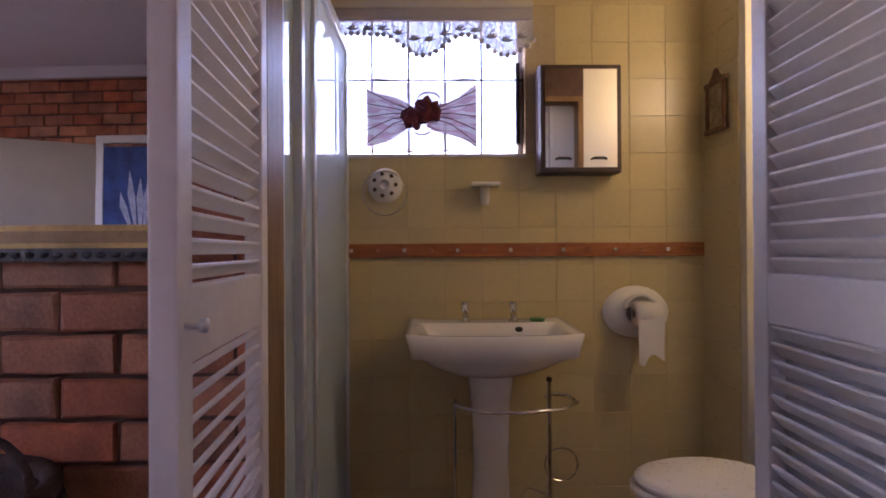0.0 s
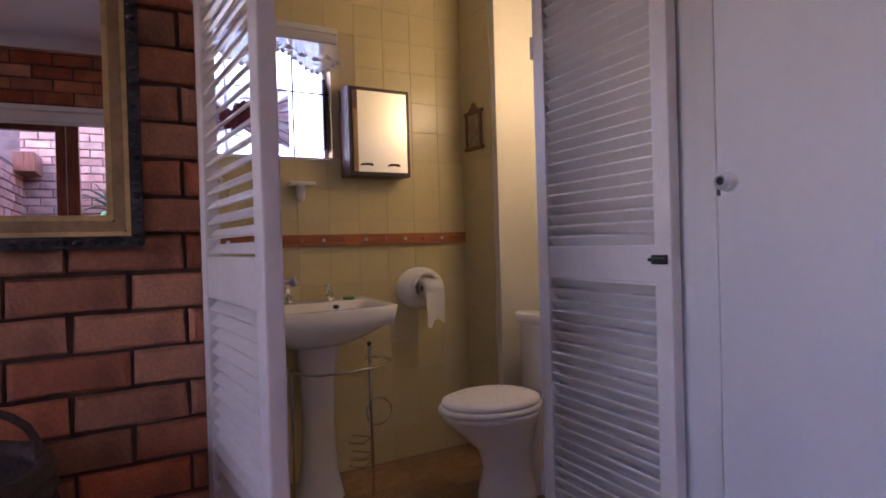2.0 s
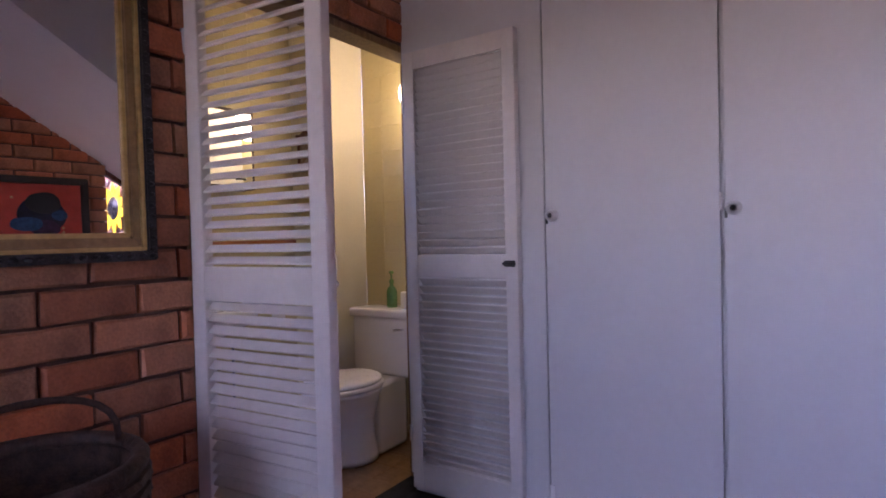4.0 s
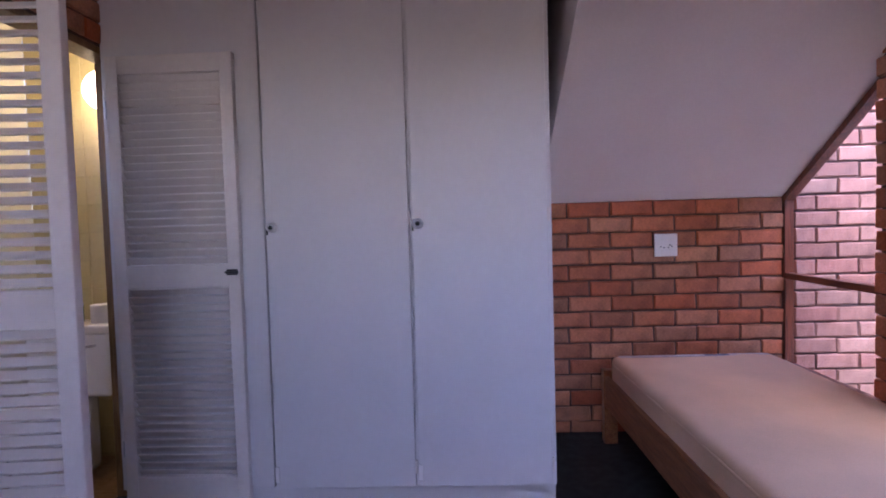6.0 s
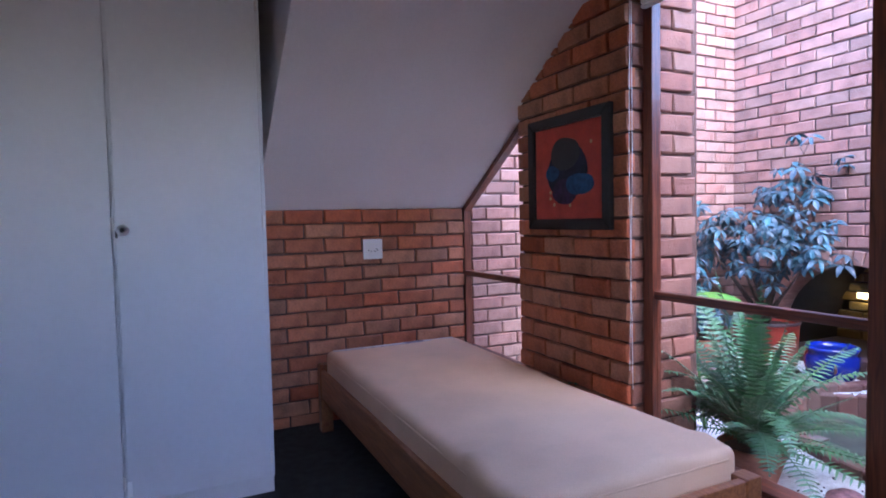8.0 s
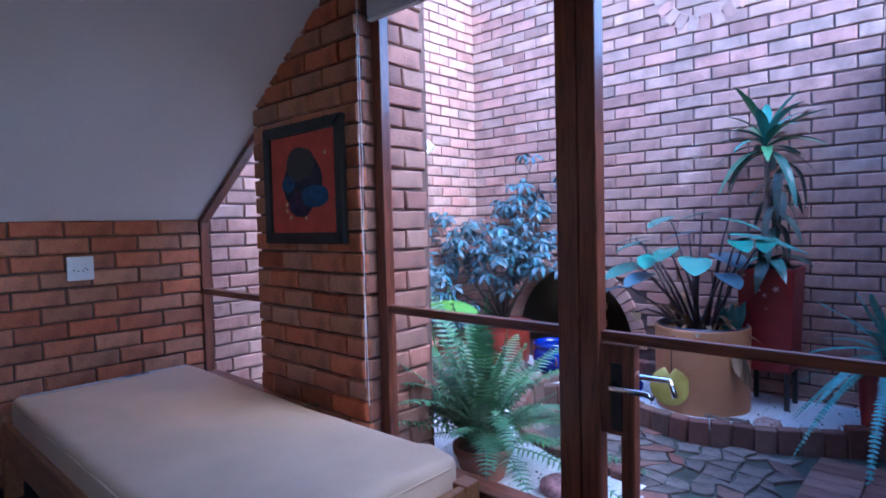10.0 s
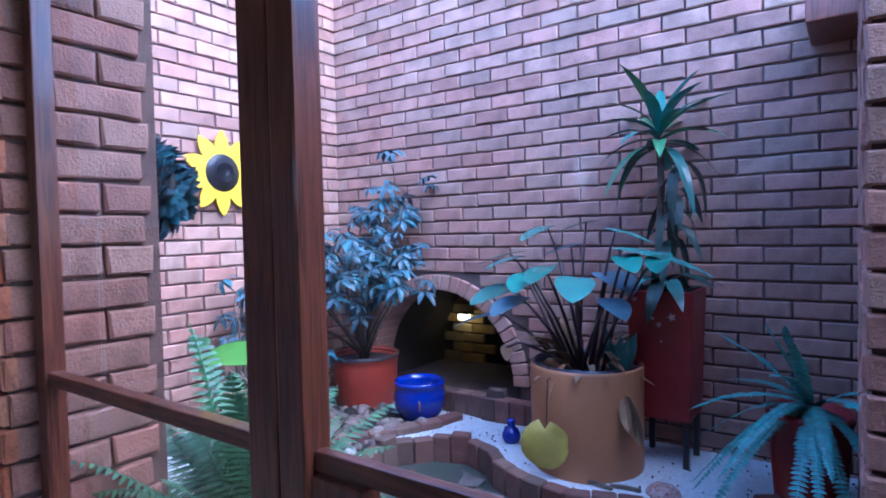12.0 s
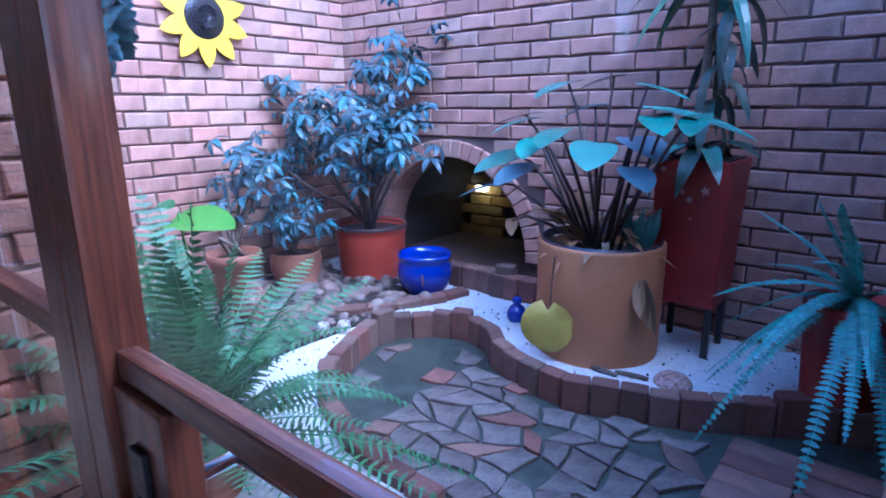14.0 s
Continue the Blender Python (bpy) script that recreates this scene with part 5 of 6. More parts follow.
kerb = thing("brick_kerb", "winding kerb of upright rust brown bricks", "kerb", kind="structure")
kme = [mesh_of(box(-0.052, 0.052, -0.035, 0.035, -0.10, 0.075, 0.007, seg=1), "brick", paver) for _ in range(1)]
krnd = random.Random(8)
for p, d in along(CURVE[:17], 0.108):
    ob = new("brick", kme[0])
    ob.parent = kerb
    ob.matrix_basis = pose(p.x, p.y, PAVE + 0.045 + krnd.uniform(-0.006, 0.006) + (0.03 if krnd.random() < 0.1 else 0), krnd.uniform(-2, 2), krnd.uniform(-2, 2), math.degrees(math.atan2(d.y, d.x)) + krnd.uniform(-4, 4))

# crazy paving: shrunken cells of a jittered grid, rounded and uneven
crnd = random.Random(11)
step = 0.115
pts = {(i, j): (CY_R + (i + crnd.uniform(-0.36, 0.36) + (0.5 if j % 2 else 0)) * step, -3.3 + (j + crnd.uniform(-0.36, 0.36)) * step) for i in range(-1, 21) for j in range(-1, 20)}
stones = []
for i in range(0, 19):
    for j in range(0, 18):
        q = [pts[i, j], pts[i + 1, j], pts[i + 1, j + 1], pts[i, j + 1]]
        cx, cy = sum(p[0] for p in q) / 4, sum(p[1] for p in q) / 4
        if not all(in_paving(x, y) for x, y in q) or (cx < -1.28 and cy > -3.05):
            continue
        if crnd.random() < 0.1 or (cx > -0.25 and crnd.random() < 0.55):
            continue
        bm = bmesh.new()
        lo, hi = [], []
        n = 7
        poly = []
        for a, b in zip(q, q[1:] + q[:1]):
            poly += [a, ((a[0] + b[0]) / 2 + crnd.uniform(-0.012, 0.012), (a[1] + b[1]) / 2 + crnd.uniform(-0.012, 0.012))]
        h = crnd.uniform(0.003, 0.009)
        tilt = (crnd.uniform(-0.03, 0.03), crnd.uniform(-0.03, 0.03))
        for shrink, z, out in ((0.90, -0.02, lo), (0.90, h * 0.6, hi), (0.85, h, None)):
            ring = [bm.verts.new((((x - cx) * shrink), ((y - cy) * shrink), z + (x - cx) * tilt[0] + (y - cy) * tilt[1])) for x, y in poly]
            if out is None:
                top_ring = ring
            else:
                out += ring
        for A, B in ((lo, hi), (hi, top_ring)):
            for k in range(len(A)):
                bm.faces.new((A[k], A[(k + 1) % len(A)], B[(k + 1) % len(A)], B[k]))
        bm.faces.new(top_ring)
        ob = part("stone", bm, slate if crnd.random() < 0.8 else paver, PAVING)
        ob.matrix_basis = pose(cx, cy, PAVE - 0.004)
pav = mesh_of(box(-0.108, 0.108, -0.05, 0.05, -0.05, 0.0, 0.005, seg=1), "paving_brick", paver)
for i in range(2):
    for j in range(16):
        x, y = -1.405 - i * 0.222, -1.3 - j * 0.106
        if in_paving(x + 0.05, y) and in_paving(x + 0.05, y - 0.05):
            ob = new("paving_brick", pav)
            ob.parent = PAVING
            ob.matrix_basis = pose(x, y, PAVE + 0.012 + crnd.uniform(-0.003, 0.003), 0, 0, crnd.uniform(-1.5, 1.5))

# round pebbles and small boulders under the bush
prnd = random.Random(21)
for k in range(290):
    x, y = prnd.uniform(0.36, 1.42), prnd.uniform(-3.35, -2.15)
    if in_paving(x, y) or (x - 0.36) < 0.12 * (y + 3.35) or math.hypot(x - 0.56, y + 3.37) < 0.16:
        continue
    r = prnd.uniform(0.018, 0.036) if prnd.random() < 0.86 else prnd.uniform(0.045, 0.065)
    bm = bmesh.new()
    bmesh.ops.create_icosphere(bm, subdivisions=2, radius=r)
    for v in bm.verts:
        v.co *= 1 + 0.25 * noise.noise(v.co * (0.5 / r) + Vector((k, 0, 0)))
    ob = part("pebble", bm, pebble, None, "", True)
    tagged(ob, "rounded grey brown pebble beside the kerb", "stone", "pebbles round the bush")
    ob.matrix_basis = pose(x, y, GRAVEL + r * 0.35, prnd.uniform(0, 360), 0, prnd.uniform(0, 360)) @ Matrix.Diagonal((1.25, 0.95, 0.75, 1))
setting("pebble_bed", prism([(0.42, 0.0), (1.5, 0.0), (1.5, 0.056), (0.42, 0.056)], -3.3, -2.12), soil, "dark bed under the pebbles", "ground")

# flat bricks that edge the pebbles
border_me = mesh_of(box(-0.075, 0.075, -0.042, 0.042, -0.03, 0.03, 0.007, seg=1), "brick", paver)
BORDER = thing("brick_border", "single row of flat bricks edging the pebbles", "border", kind="structure")
for p, d in along([(0.80, -2.60), (0.56, -2.82), (0.46, -3.0), (0.33, -3.28), (0.28, -3.50)], 0.155):
    ob = new("brick", border_me)
    ob.parent = BORDER
    ob.matrix_basis = pose(p.x, p.y, GRAVEL + 0.012, krnd.uniform(-3, 3), krnd.uniform(-3, 3), math.degrees(math.atan2(d.y, d.x)) + krnd.uniform(-9, 9))

# barrel with big-leaved plant
BAR = (-0.62, -3.235)
barrel = pot("barrel_planter", "large tan fibre barrel planter on white gravel", pose(*BAR, GRAVEL - 0.01), [(0, 0), (0.268, 0.0), (0.272, 0.02), (0.274, 0.3), (0.276, 0.50), (0.272, 0.515), (0.262, 0.515), (0.258, 0.48), (0, 0.46)], tan_barrel, 0.258, 0.47)
part("liner", lathe([(0.262, 0.50), (0.262, 0.525), (0.256, 0.525), (0.25, 0.46)], 32), material("dark_plastic_liner", (0.015, 0.02, 0.05), 0.3), barrel, "dark plastic liner edge", True)


def heart(f):
    return min(1.0, 2.1 * math.sqrt(f + 0.03) * (1.0 - f) ** 0.72 + 0.02)


ears = thing("elephant_ear_plant", "big-leaved plant with long dark stalks in the barrel", "plant", pose(*BAR, 0.5))
stalk = material("dark_plum_stalk", (0.05, 0.03, 0.035), 0.5, vary=0.2)
ernd = random.Random(4)
for x, y, z, ln, w, az, mat in ((0.42, 0.05, 0.40, 0.25, 0.20, 60, leaf_teal), (0.27, 0.10, 0.48, 0.24, 0.17, 100, leaf_teal), (0.22, -0.05, 0.72, 0.22, 0.16, 70, leaf_teal), (0.02, -0.08, 0.74, 0.18, 0.14, 20, leaf_teal),
                                 (0.0, 0.12, 0.46, 0.26, 0.2, 110, leaf_teal), (-0.12, -0.02, 0.48, 0.24, 0.2, 140, leaf_blue), (-0.30, 0.12, 0.60, 0.36, 0.16, 185, leaf_teal), (-0.26, 0.18, 0.58, 0.2, 0.13, 120, leaf_teal),
                                 (-0.40, 0.15, 0.58, 0.2, 0.12, 100, leaf_teal), (0.55, 0.0, 0.25, 0.24, 0.10, 30, leaf_blue), (0.34, 0.2, 0.12, 0.14, 0.06, 120, leaf_dry), (0.48, -0.12, 0.58, 0.26, 0.1, 20, leaf_teal),
                                 (0.12, -0.12, 0.62, 0.18, 0.12, 30, leaf_blue), (-0.16, 0.0, 0.70, 0.22, 0.06, 170, leaf_teal), (0.30, 0.16, 0.36, 0.22, 0.17, 80, leaf_blue), (0.14, 0.18, 0.52, 0.2, 0.15, 95, leaf_teal), (-0.2, 0.2, 0.38, 0.2, 0.14, 130, leaf_blue), (0.38, 0.02, 0.56, 0.2, 0.14, 45, leaf_teal)):
    bs = bmesh.new()
    tip = Vector((x, y, z))
    foot = Vector((x * 0.18 + ernd.uniform(-0.04, 0.04), y * 0.2 + ernd.uniform(-0.04, 0.04), 0))
    tube([foot, foot.lerp(tip, 0.4) + Vector((0, 0, 0.05)), foot.lerp(tip, 0.8) + Vector((0, 0, 0.05)), tip], [0.011, 0.009, 0.006, 0.004], 7, bs)
    st_ = part("stalk", bs, stalk, ears, "", True)
    bl = bmesh.new()
    d = Vector((math.cos(radians(az)), math.sin(radians(az)), -0.12))
    ln, w = ln * 1.25, w * 0.98
    blade(bl, tip - d * ln * 0.25, d, (0.12 * math.cos(az), 0.06, 1), ln, w, 0.16, 12, 0.14, heart)
    part("leaf", bl, mat, st_, "", True)
for k in range(34):
    bl = bmesh.new()
    a = ernd.uniform(0, 6.28)
    blade(bl, (0.14 * math.cos(a), 0.14 * math.sin(a), 0.06 * (k % 3)), (math.cos(a), math.sin(a), ernd.uniform(0.2, 1.6)), (0, 0, 1), ernd.uniform(0.08, 0.2), ernd.uniform(0.03, 0.07), ernd.uniform(0.2, 1.0), 4, 0.5)
    part("dry_leaf", bl, leaf_dry, ears)
for k in range(6):
    bl = bmesh.new()
    a = radians(60 + k * 22)
    blade(bl, (-0.17 + 0.02 * math.cos(a), 0.02, 0.0), (0.35 * math.cos(a), 0.35 * math.sin(a), 1), (0, 1, 0.2), ernd.uniform(0.16, 0.26), 0.05, 0.25, 5, 0.3)
    part("upright_leaf", bl, leaf_teal, ears)
# hanging yellow leaf and a withered one over the rim
part("hanging_stalk", tube([(0.06, 0.25, 0.02), (0.075, 0.282, 0.01), (0.078, 0.29, -0.09), (0.076, 0.30, -0.20)], 0.0035, 6), stalk, ears)
bl = bmesh.new()
n = 20
cen = bl.verts.new((0, 0.03, -0.03))
rim_ = [bl.verts.new((0.112 * math.cos(a) * (1 - 0.3 * max(0, math.sin(a)) ** 6), 0.012 * math.cos(3 * a), -0.10 + 0.118 * math.sin(a) - (0.05 if abs(a - math.pi / 2) < 0.2 else 0))) for a in [2 * math.pi * k / n for k in range(n)]]
for k in range(n):
    bl.faces.new((cen, rim_[k], rim_[(k + 1) % n]))
yl = part("yellow_leaf", bl, leaf_yellow, ears, "hanging yellow green leaf", True, pose(0.08, 0.315, -0.185, 0, 0, 20))
bl = bmesh.new()
for k in range(3):
    blade(bl, (-0.235 - 0.01 * k, 0.14, -0.06), (-0.3, 0.4 - 0.2 * k, -1), (0, 1, 0.3), 0.16 + 0.03 * k, 0.055, -0.1, 5, 0.6)
part("withered_leaf", bl, leaf_dry, ears, "withered brown leaf over the rim")

# tall red box on dark legs, with a dracaena
rb = thing("red_box_planter", "tall dark red lacquered box planter on black legs", "planter", pose(-0.945, -3.50, GRAVEL - 0.005))
bm = box(-0.155, 0.155, -0.155, 0.155, 0.235, 0.86, 0.006)
for v in bm.verts:
    if v.co.z < 0.5:
        v.co.x *= 0.86
        v.co.y *= 0.86
part("box", bm, maroon, rb)
for x in (-0.11, 0.11):
    for y in (-0.11, 0.11):
        part("leg", box(x - 0.014, x + 0.014, y - 0.014, y + 0.014, 0, 0.24, 0.003), black_plastic, rb)
part("soil", box(-0.14, 0.14, -0.14, 0.14, 0.85, 0.868, 0.004), soil, rb)
pink = material("pale_pink_paint", (0.55, 0.35, 0.38), 0.6)
for x, z, r in ((0.115, 0.82, 0.016), (0.03, 0.73, 0.012), (-0.06, 0.74, 0.022), (0.0, 0.70, 0.016), (-0.01, 0.62, 0.007)):
    part("painted_star", prism([(r * (1 if k % 2 == 0 else 0.45) * math.cos(k * math.pi / 5), r * (1 if k % 2 == 0 else 0.45) * math.sin(k * math.pi / 5)) for k in range(10)], 0.0, 0.003), pink, rb, m=pose(x, 0.153, z))
dc = thing("dracaena", "tall dracaena with strap leaves on a grey cane", "plant", pose(-0.945, -3.50, 0.9))
part("cane", tube([(0.02, 0.02, 0), (0.03, 0.02, 0.25), (0.015, 0.02, 0.5), (0.02, 0.03, 0.74)], [0.022, 0.02, 0.018, 0.016], 8), bark, dc, "ringed grey cane", True)
drnd = random.Random(14)
def strap(base, az, lift, ln, w, dr, mat, nm="leaf"):
    bl = bmesh.new()
    blade(bl, base, (math.cos(radians(az)) * math.cos(radians(lift)), math.sin(radians(az)) * math.cos(radians(lift)), math.sin(radians(lift))), (0, 0, 1) if lift < 70 else (1, 0, 0.2), ln, w, dr, 7, 0.25)
    part(nm, bl, mat, dc)
for k in range(26):
    strap((0.02, 0.03, 0.70 + 0.004 * k), k * 137.5, -5 + k * 3.0, drnd.uniform(0.30, 0.42), 0.062, drnd.uniform(0.5, 1.0) * (1 - 0.02 * k), leaf_teal if k % 3 else leaf_fern)
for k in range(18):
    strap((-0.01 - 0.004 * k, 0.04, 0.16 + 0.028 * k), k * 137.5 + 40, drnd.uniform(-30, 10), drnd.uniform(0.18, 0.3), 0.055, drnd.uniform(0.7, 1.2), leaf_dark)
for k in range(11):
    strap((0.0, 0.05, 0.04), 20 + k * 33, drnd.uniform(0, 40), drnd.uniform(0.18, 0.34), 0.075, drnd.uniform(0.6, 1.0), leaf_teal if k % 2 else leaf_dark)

# red pot with the large umbrella bush; two terracotta pots; blue pot
RP = (1.07, -3.435)
pot("red_flower_pot", "red painted round flower pot", pose(*RP, GRAVEL), [(0, 0), (0.205, 0), (0.212, 0.01), (0.224, 0.26), (0.228, 0.305), (0.234, 0.31), (0.234, 0.335), (0.222, 0.335), (0.216, 0.28), (0, 0.28)], red_glaze, 0.216, 0.295)
part_rim = part("rim", lathe([(0.235, 0.315), (0.239, 0.337), (0.226, 0.341), (0.218, 0.313)], 36), material("dark_pot_rim", (0.05, 0.03, 0.03), 0.5), bpy.data.objects["red_flower_pot"], "dark rim", True)
umbrella_bush("airy umbrella tree with blue green whorled leaves in the red pot", pose(*RP, 0.34), [(-0.22, -0.08, 1.22), (-0.34, -0.03, 1.05), (0.02, -0.02, 0.98), (-0.12, -0.06, 1.10), (0.36, 0.34, 0.84), (0.12, 0.28, 0.80), (0.02, 0.14, 0.85), (-0.28, 0.12, 0.74), (-0.46, 0.04, 0.72), (0.18, 0.42, 0.62), (-0.16, 0.36, 0.62), (-0.36, 0.32, 0.56), (-0.52, 0.22, 0.58), (0.34, 0.55, 0.52), (0.30, 0.12, 0.66)], 3, 12, 0.098, spread=0.11)
T2 = (1.24, -2.95)
pot("terracotta_pot", "wide terracotta flower pot with a dark rim", pose(*T2, GRAVEL), [(0, 0), (0.115, 0), (0.152, 0.10), (0.158, 0.17), (0.146, 0.205), (0.154, 0.22), (0.142, 0.222), (0.133, 0.19), (0, 0.18)], terracotta, 0.135, 0.195)
umbrella_bush("low umbrella plant with pale edged leaves in terracotta", pose(*T2, 0.24), [(-0.14, 0.06, 0.28), (0.06, 0.10, 0.26), (-0.05, 0.14, 0.20), (0.02, 0.0, 0.36), (-0.16, -0.04, 0.22)], 9, 6, 0.09)
T1 = (1.12, -2.47)
pot("terracotta_pot", "tall terracotta flower pot leaning beside the fern", pose(*T1, GRAVEL, 0, 0, 0), [(0, 0), (0.09, 0), (0.095, 0.01), (0.13, 0.27), (0.142, 0.28), (0.145, 0.325), (0.133, 0.328), (0.126, 0.28), (0, 0.27)], terracotta, 0.122, 0.285)
tw = tagged(new("twisted_vine", mesh_of(tube([(0, 0, 0), (0.05, 0.04, 0.1), (-0.03, 0.1, 0.16), (-0.10, 0.06, 0.12), (-0.06, 0.0, 0.05), (0.05, -0.02, 0.12), (0.06, -0.03, 0.26), (0.02, 0.0, 0.4), (0.03, 0.02, 0.52)], [0.012, 0.012, 0.011, 0.011, 0.01, 0.01, 0.008, 0.006, 0.003], 8), "twisted_vine", bark, True)), "pale twisted vine stem rising from the pot", "plant")
tw.matrix_basis = pose(T1[0] - 0.02, T1[1], 0.31)
umbrella_bush("small blue green whorled plant on a thin stem", pose(T1[0] + 0.02, T1[1] - 0.02, 0.33), [(0.02, -0.10, 0.55), (0.17, -0.12, 0.50), (-0.06, -0.16, 0.46), (0.08, -0.05, 0.36)], 31, 5, 0.11)
ru = thing("broken_root", "rough pinkish broken root by the pot", "root", pose(0.86, -2.40, GRAVEL))
bm = bmesh.new()
bmesh.ops.create_icosphere(bm, subdivisions=3, radius=0.06)
for v in bm.verts:
    v.co = v.co * (1 + 0.5 * noise.noise(v.co * 25))
    v.co.z = v.co.z * 2.0 + 0.1
part("root", bm, material("pinkish_root", (0.32, 0.18, 0.14), 0.9, vary=0.3, scale=30, bump=0.6), ru)
bpot = pot("blue_pot", "glossy cobalt blue glazed pot", pose(0.515, -3.335, GRAVEL) @ Matrix.Diagonal((1.08, 1.08, 1.03, 1)), [(0, 0), (0.10, 0), (0.106, 0.008), (0.14, 0.06), (0.153, 0.12), (0.148, 0.175), (0.136, 0.198), (0.146, 0.208), (0.149, 0.224), (0.147, 0.236), (0.132, 0.238), (0.122, 0.2), (0.126, 0.12), (0, 0.1)], blue_glaze, 0.122, 0.13)
part("painted_patch", blob(0, 0, 0.035, 0.03, 2, -0.018, terracotta), terracotta, bpot, "rusty painted mark", m=pose(-0.098, 0.110, 0.115, 0, 0, 137))
du = thing("blue_duck_ornament", "small cobalt blue glazed garden ornament", "ornament", pose(-0.17, -3.27, GRAVEL - 0.002))
bm = lathe([(0, 0), (0.035, 0.0), (0.05, 0.02), (0.052, 0.045), (0.038, 0.075), (0.02, 0.088), (0.022, 0.1), (0.027, 0.115), (0.02, 0.13), (0, 0.134)], 20)
part("body", bm, blue_glaze, du, "", True)
tt = thing("shell_ornament", "rusty patterned shell ornament on the gravel", "ornament", pose(-1.03, -3.07, GRAVEL - 0.004))
bm = bmesh.new()
bmesh.ops.create_icosphere(bm, subdivisions=3, radius=0.075)
for v in bm.verts:
    v.co.z = max(v.co.z, 0) * 0.62 * (1 + 0.2 * noise.noise(v.co * 60))
part("shell", bm, material("rusty_net", (0.20, 0.07, 0.05), 0.7, vary=0.4, scale=60, fine=120, bump=0.8, tint=(0.5, 0.4, 0.36)), tt, "", True)
for p0, p1 in (((-0.82, -3.0), (-0.95, -3.02)), ((-0.72, -2.99), (-0.84, -2.97))):
    tagged(part("twig", tube([(*p0, GRAVEL + 0.012), ((p0[0] + p1[0]) / 2, (p0[1] + p1[1]) / 2 + 0.01, GRAVEL + 0.02), (*p1, GRAVEL + 0.012)], 0.009, 6), bark), "dark fallen twig on the gravel", "twig")
cup_mat = material("pale_glazed_cup", (0.5, 0.47, 0.42), 0.5, vary=0.3, scale=60)
for x, y in ((0.40, -2.60), (0.46, -2.52)):
    c = tagged(new("small_cup", mesh_of(lathe([(0, 0), (0.025, 0), (0.032, 0.02), (0.032, 0.045), (0.026, 0.06), (0.021, 0.058), (0.02, 0.02), (0, 0.015)], 16), "small_cup", cup_mat, True)), "small patterned clay cup on the gravel", "cup", "pair of small cups")
    c.matrix_basis = pose(x, y, GRAVEL)

ps = tagged(new("round_stone", mesh_of(lathe([(0, 0), (0.055, 0.004), (0.08, 0.03), (0.072, 0.062), (0.04, 0.082), (0, 0.088)], 18), "round_stone", material("pinkish_stone", (0.34, 0.17, 0.17), 0.7, vary=0.3, scale=30, bump=0.4), True)), "pinkish rounded stone on the gravel below the window", "stone")
ps.matrix_basis = pose(-0.56, -1.62, GRAVEL - 0.01)

# ferns
rf = [(a, l, n, d) for a, l, n, d in ((20, 55, 0.62, 0.65), (60, 62, 0.66, 0.85), (95, 70, 0.6, 1.0), (120, 50, 0.7, 0.5), (35, 75, 0.55, 1.1), (75, 40, 0.7, 0.35), (5, 35, 0.65, 0.2), (150, 45, 0.6, 0.4), (48, 82, 0.62, 1.25), (85, 85, 0.66, 1.4), (110, 80, 0.55, 1.35), (0, 70, 0.5, 0.9), (65, 20, 0.6, 0.1), (-20, 50, 0.5, 0.5), (130, 70, 0.55, 1.1), (100, 58, 0.6, 0.8), (28, 20, 0.55, 0.05), (55, 55, 0.5, 0.9), (15, 80, 0.5, 1.2))]
pot("red_flower_pot", "dark red pot under the hanging fern", pose(-1.56, -3.27, PAVE), [(0, 0), (0.12, 0), (0.15, 0.42), (0.16, 0.46), (0.15, 0.48), (0.14, 0.44), (0, 0.44)], maroon, 0.13, 0.45)
fern("big blue green fern with long drooping fronds in a red pot", pose(-1.57, -3.25, 0.46), [(a, l, n * 0.70, d) for a, l, n, d in rf], 2, leaf_pale, 48, 0.62, 3.0)
lf = []
lrnd = random.Random(6)
for k in range(84):
    lf.append((lrnd.uniform(0, 360), lrnd.uniform(2, 52), lrnd.uniform(0.42, 0.86), lrnd.uniform(0.05, 0.75)))
lf += [(205, 66, 0.62, 0.5), (225, 70, 0.66, 0.6), (190, 72, 0.6, 0.55), (240, 74, 0.62, 0.7)]
FP = (-0.20, -1.56)
pot("terracotta_pot", "terracotta pot with a bushy fern outside the glass", pose(*FP, GRAVEL - 0.02), [(0, 0), (0.09, 0), (0.13, 0.13), (0.14, 0.14), (0.142, 0.17), (0.13, 0.172), (0.122, 0.13), (0, 0.13)], terracotta, 0.12, 0.145)
fern("bushy green fern in a terracotta pot outside the glass", pose(*FP, 0.18), lf, 3, leaf_fern, 30, 1.1, 0.5)
bg = thing("broad_leaf_plant", "broad bright green leaf on a long stalk behind the fern", "plant", pose(0.30, -1.86, GRAVEL))
part("stalk", tube([(0, 0, 0), (0.05, 0.0, 0.4), (0.16, -0.02, 0.70)], [0.009, 0.007, 0.005], 6), leaf_green, bg, "", True)
bl = bmesh.new()
blade(bl, (0.22, -0.02, 0.66), (-1, 0.05, 0.18), (0.1, 0.45, 1), 0.46, 0.17, 0.12, 14, 0.2, heart)
part("leaf", bl, leaf_green, bg, "broad bright green leaf", True)
bl = bmesh.new()
blade(bl, (0.16, 0.0, 0.72), (0.9, 0.2, 0.1), (0, 0.4, 1), 0.16, 0.09, 0.3, 6, 0.2, heart)
part("leaf", bl, leaf_fern, bg)

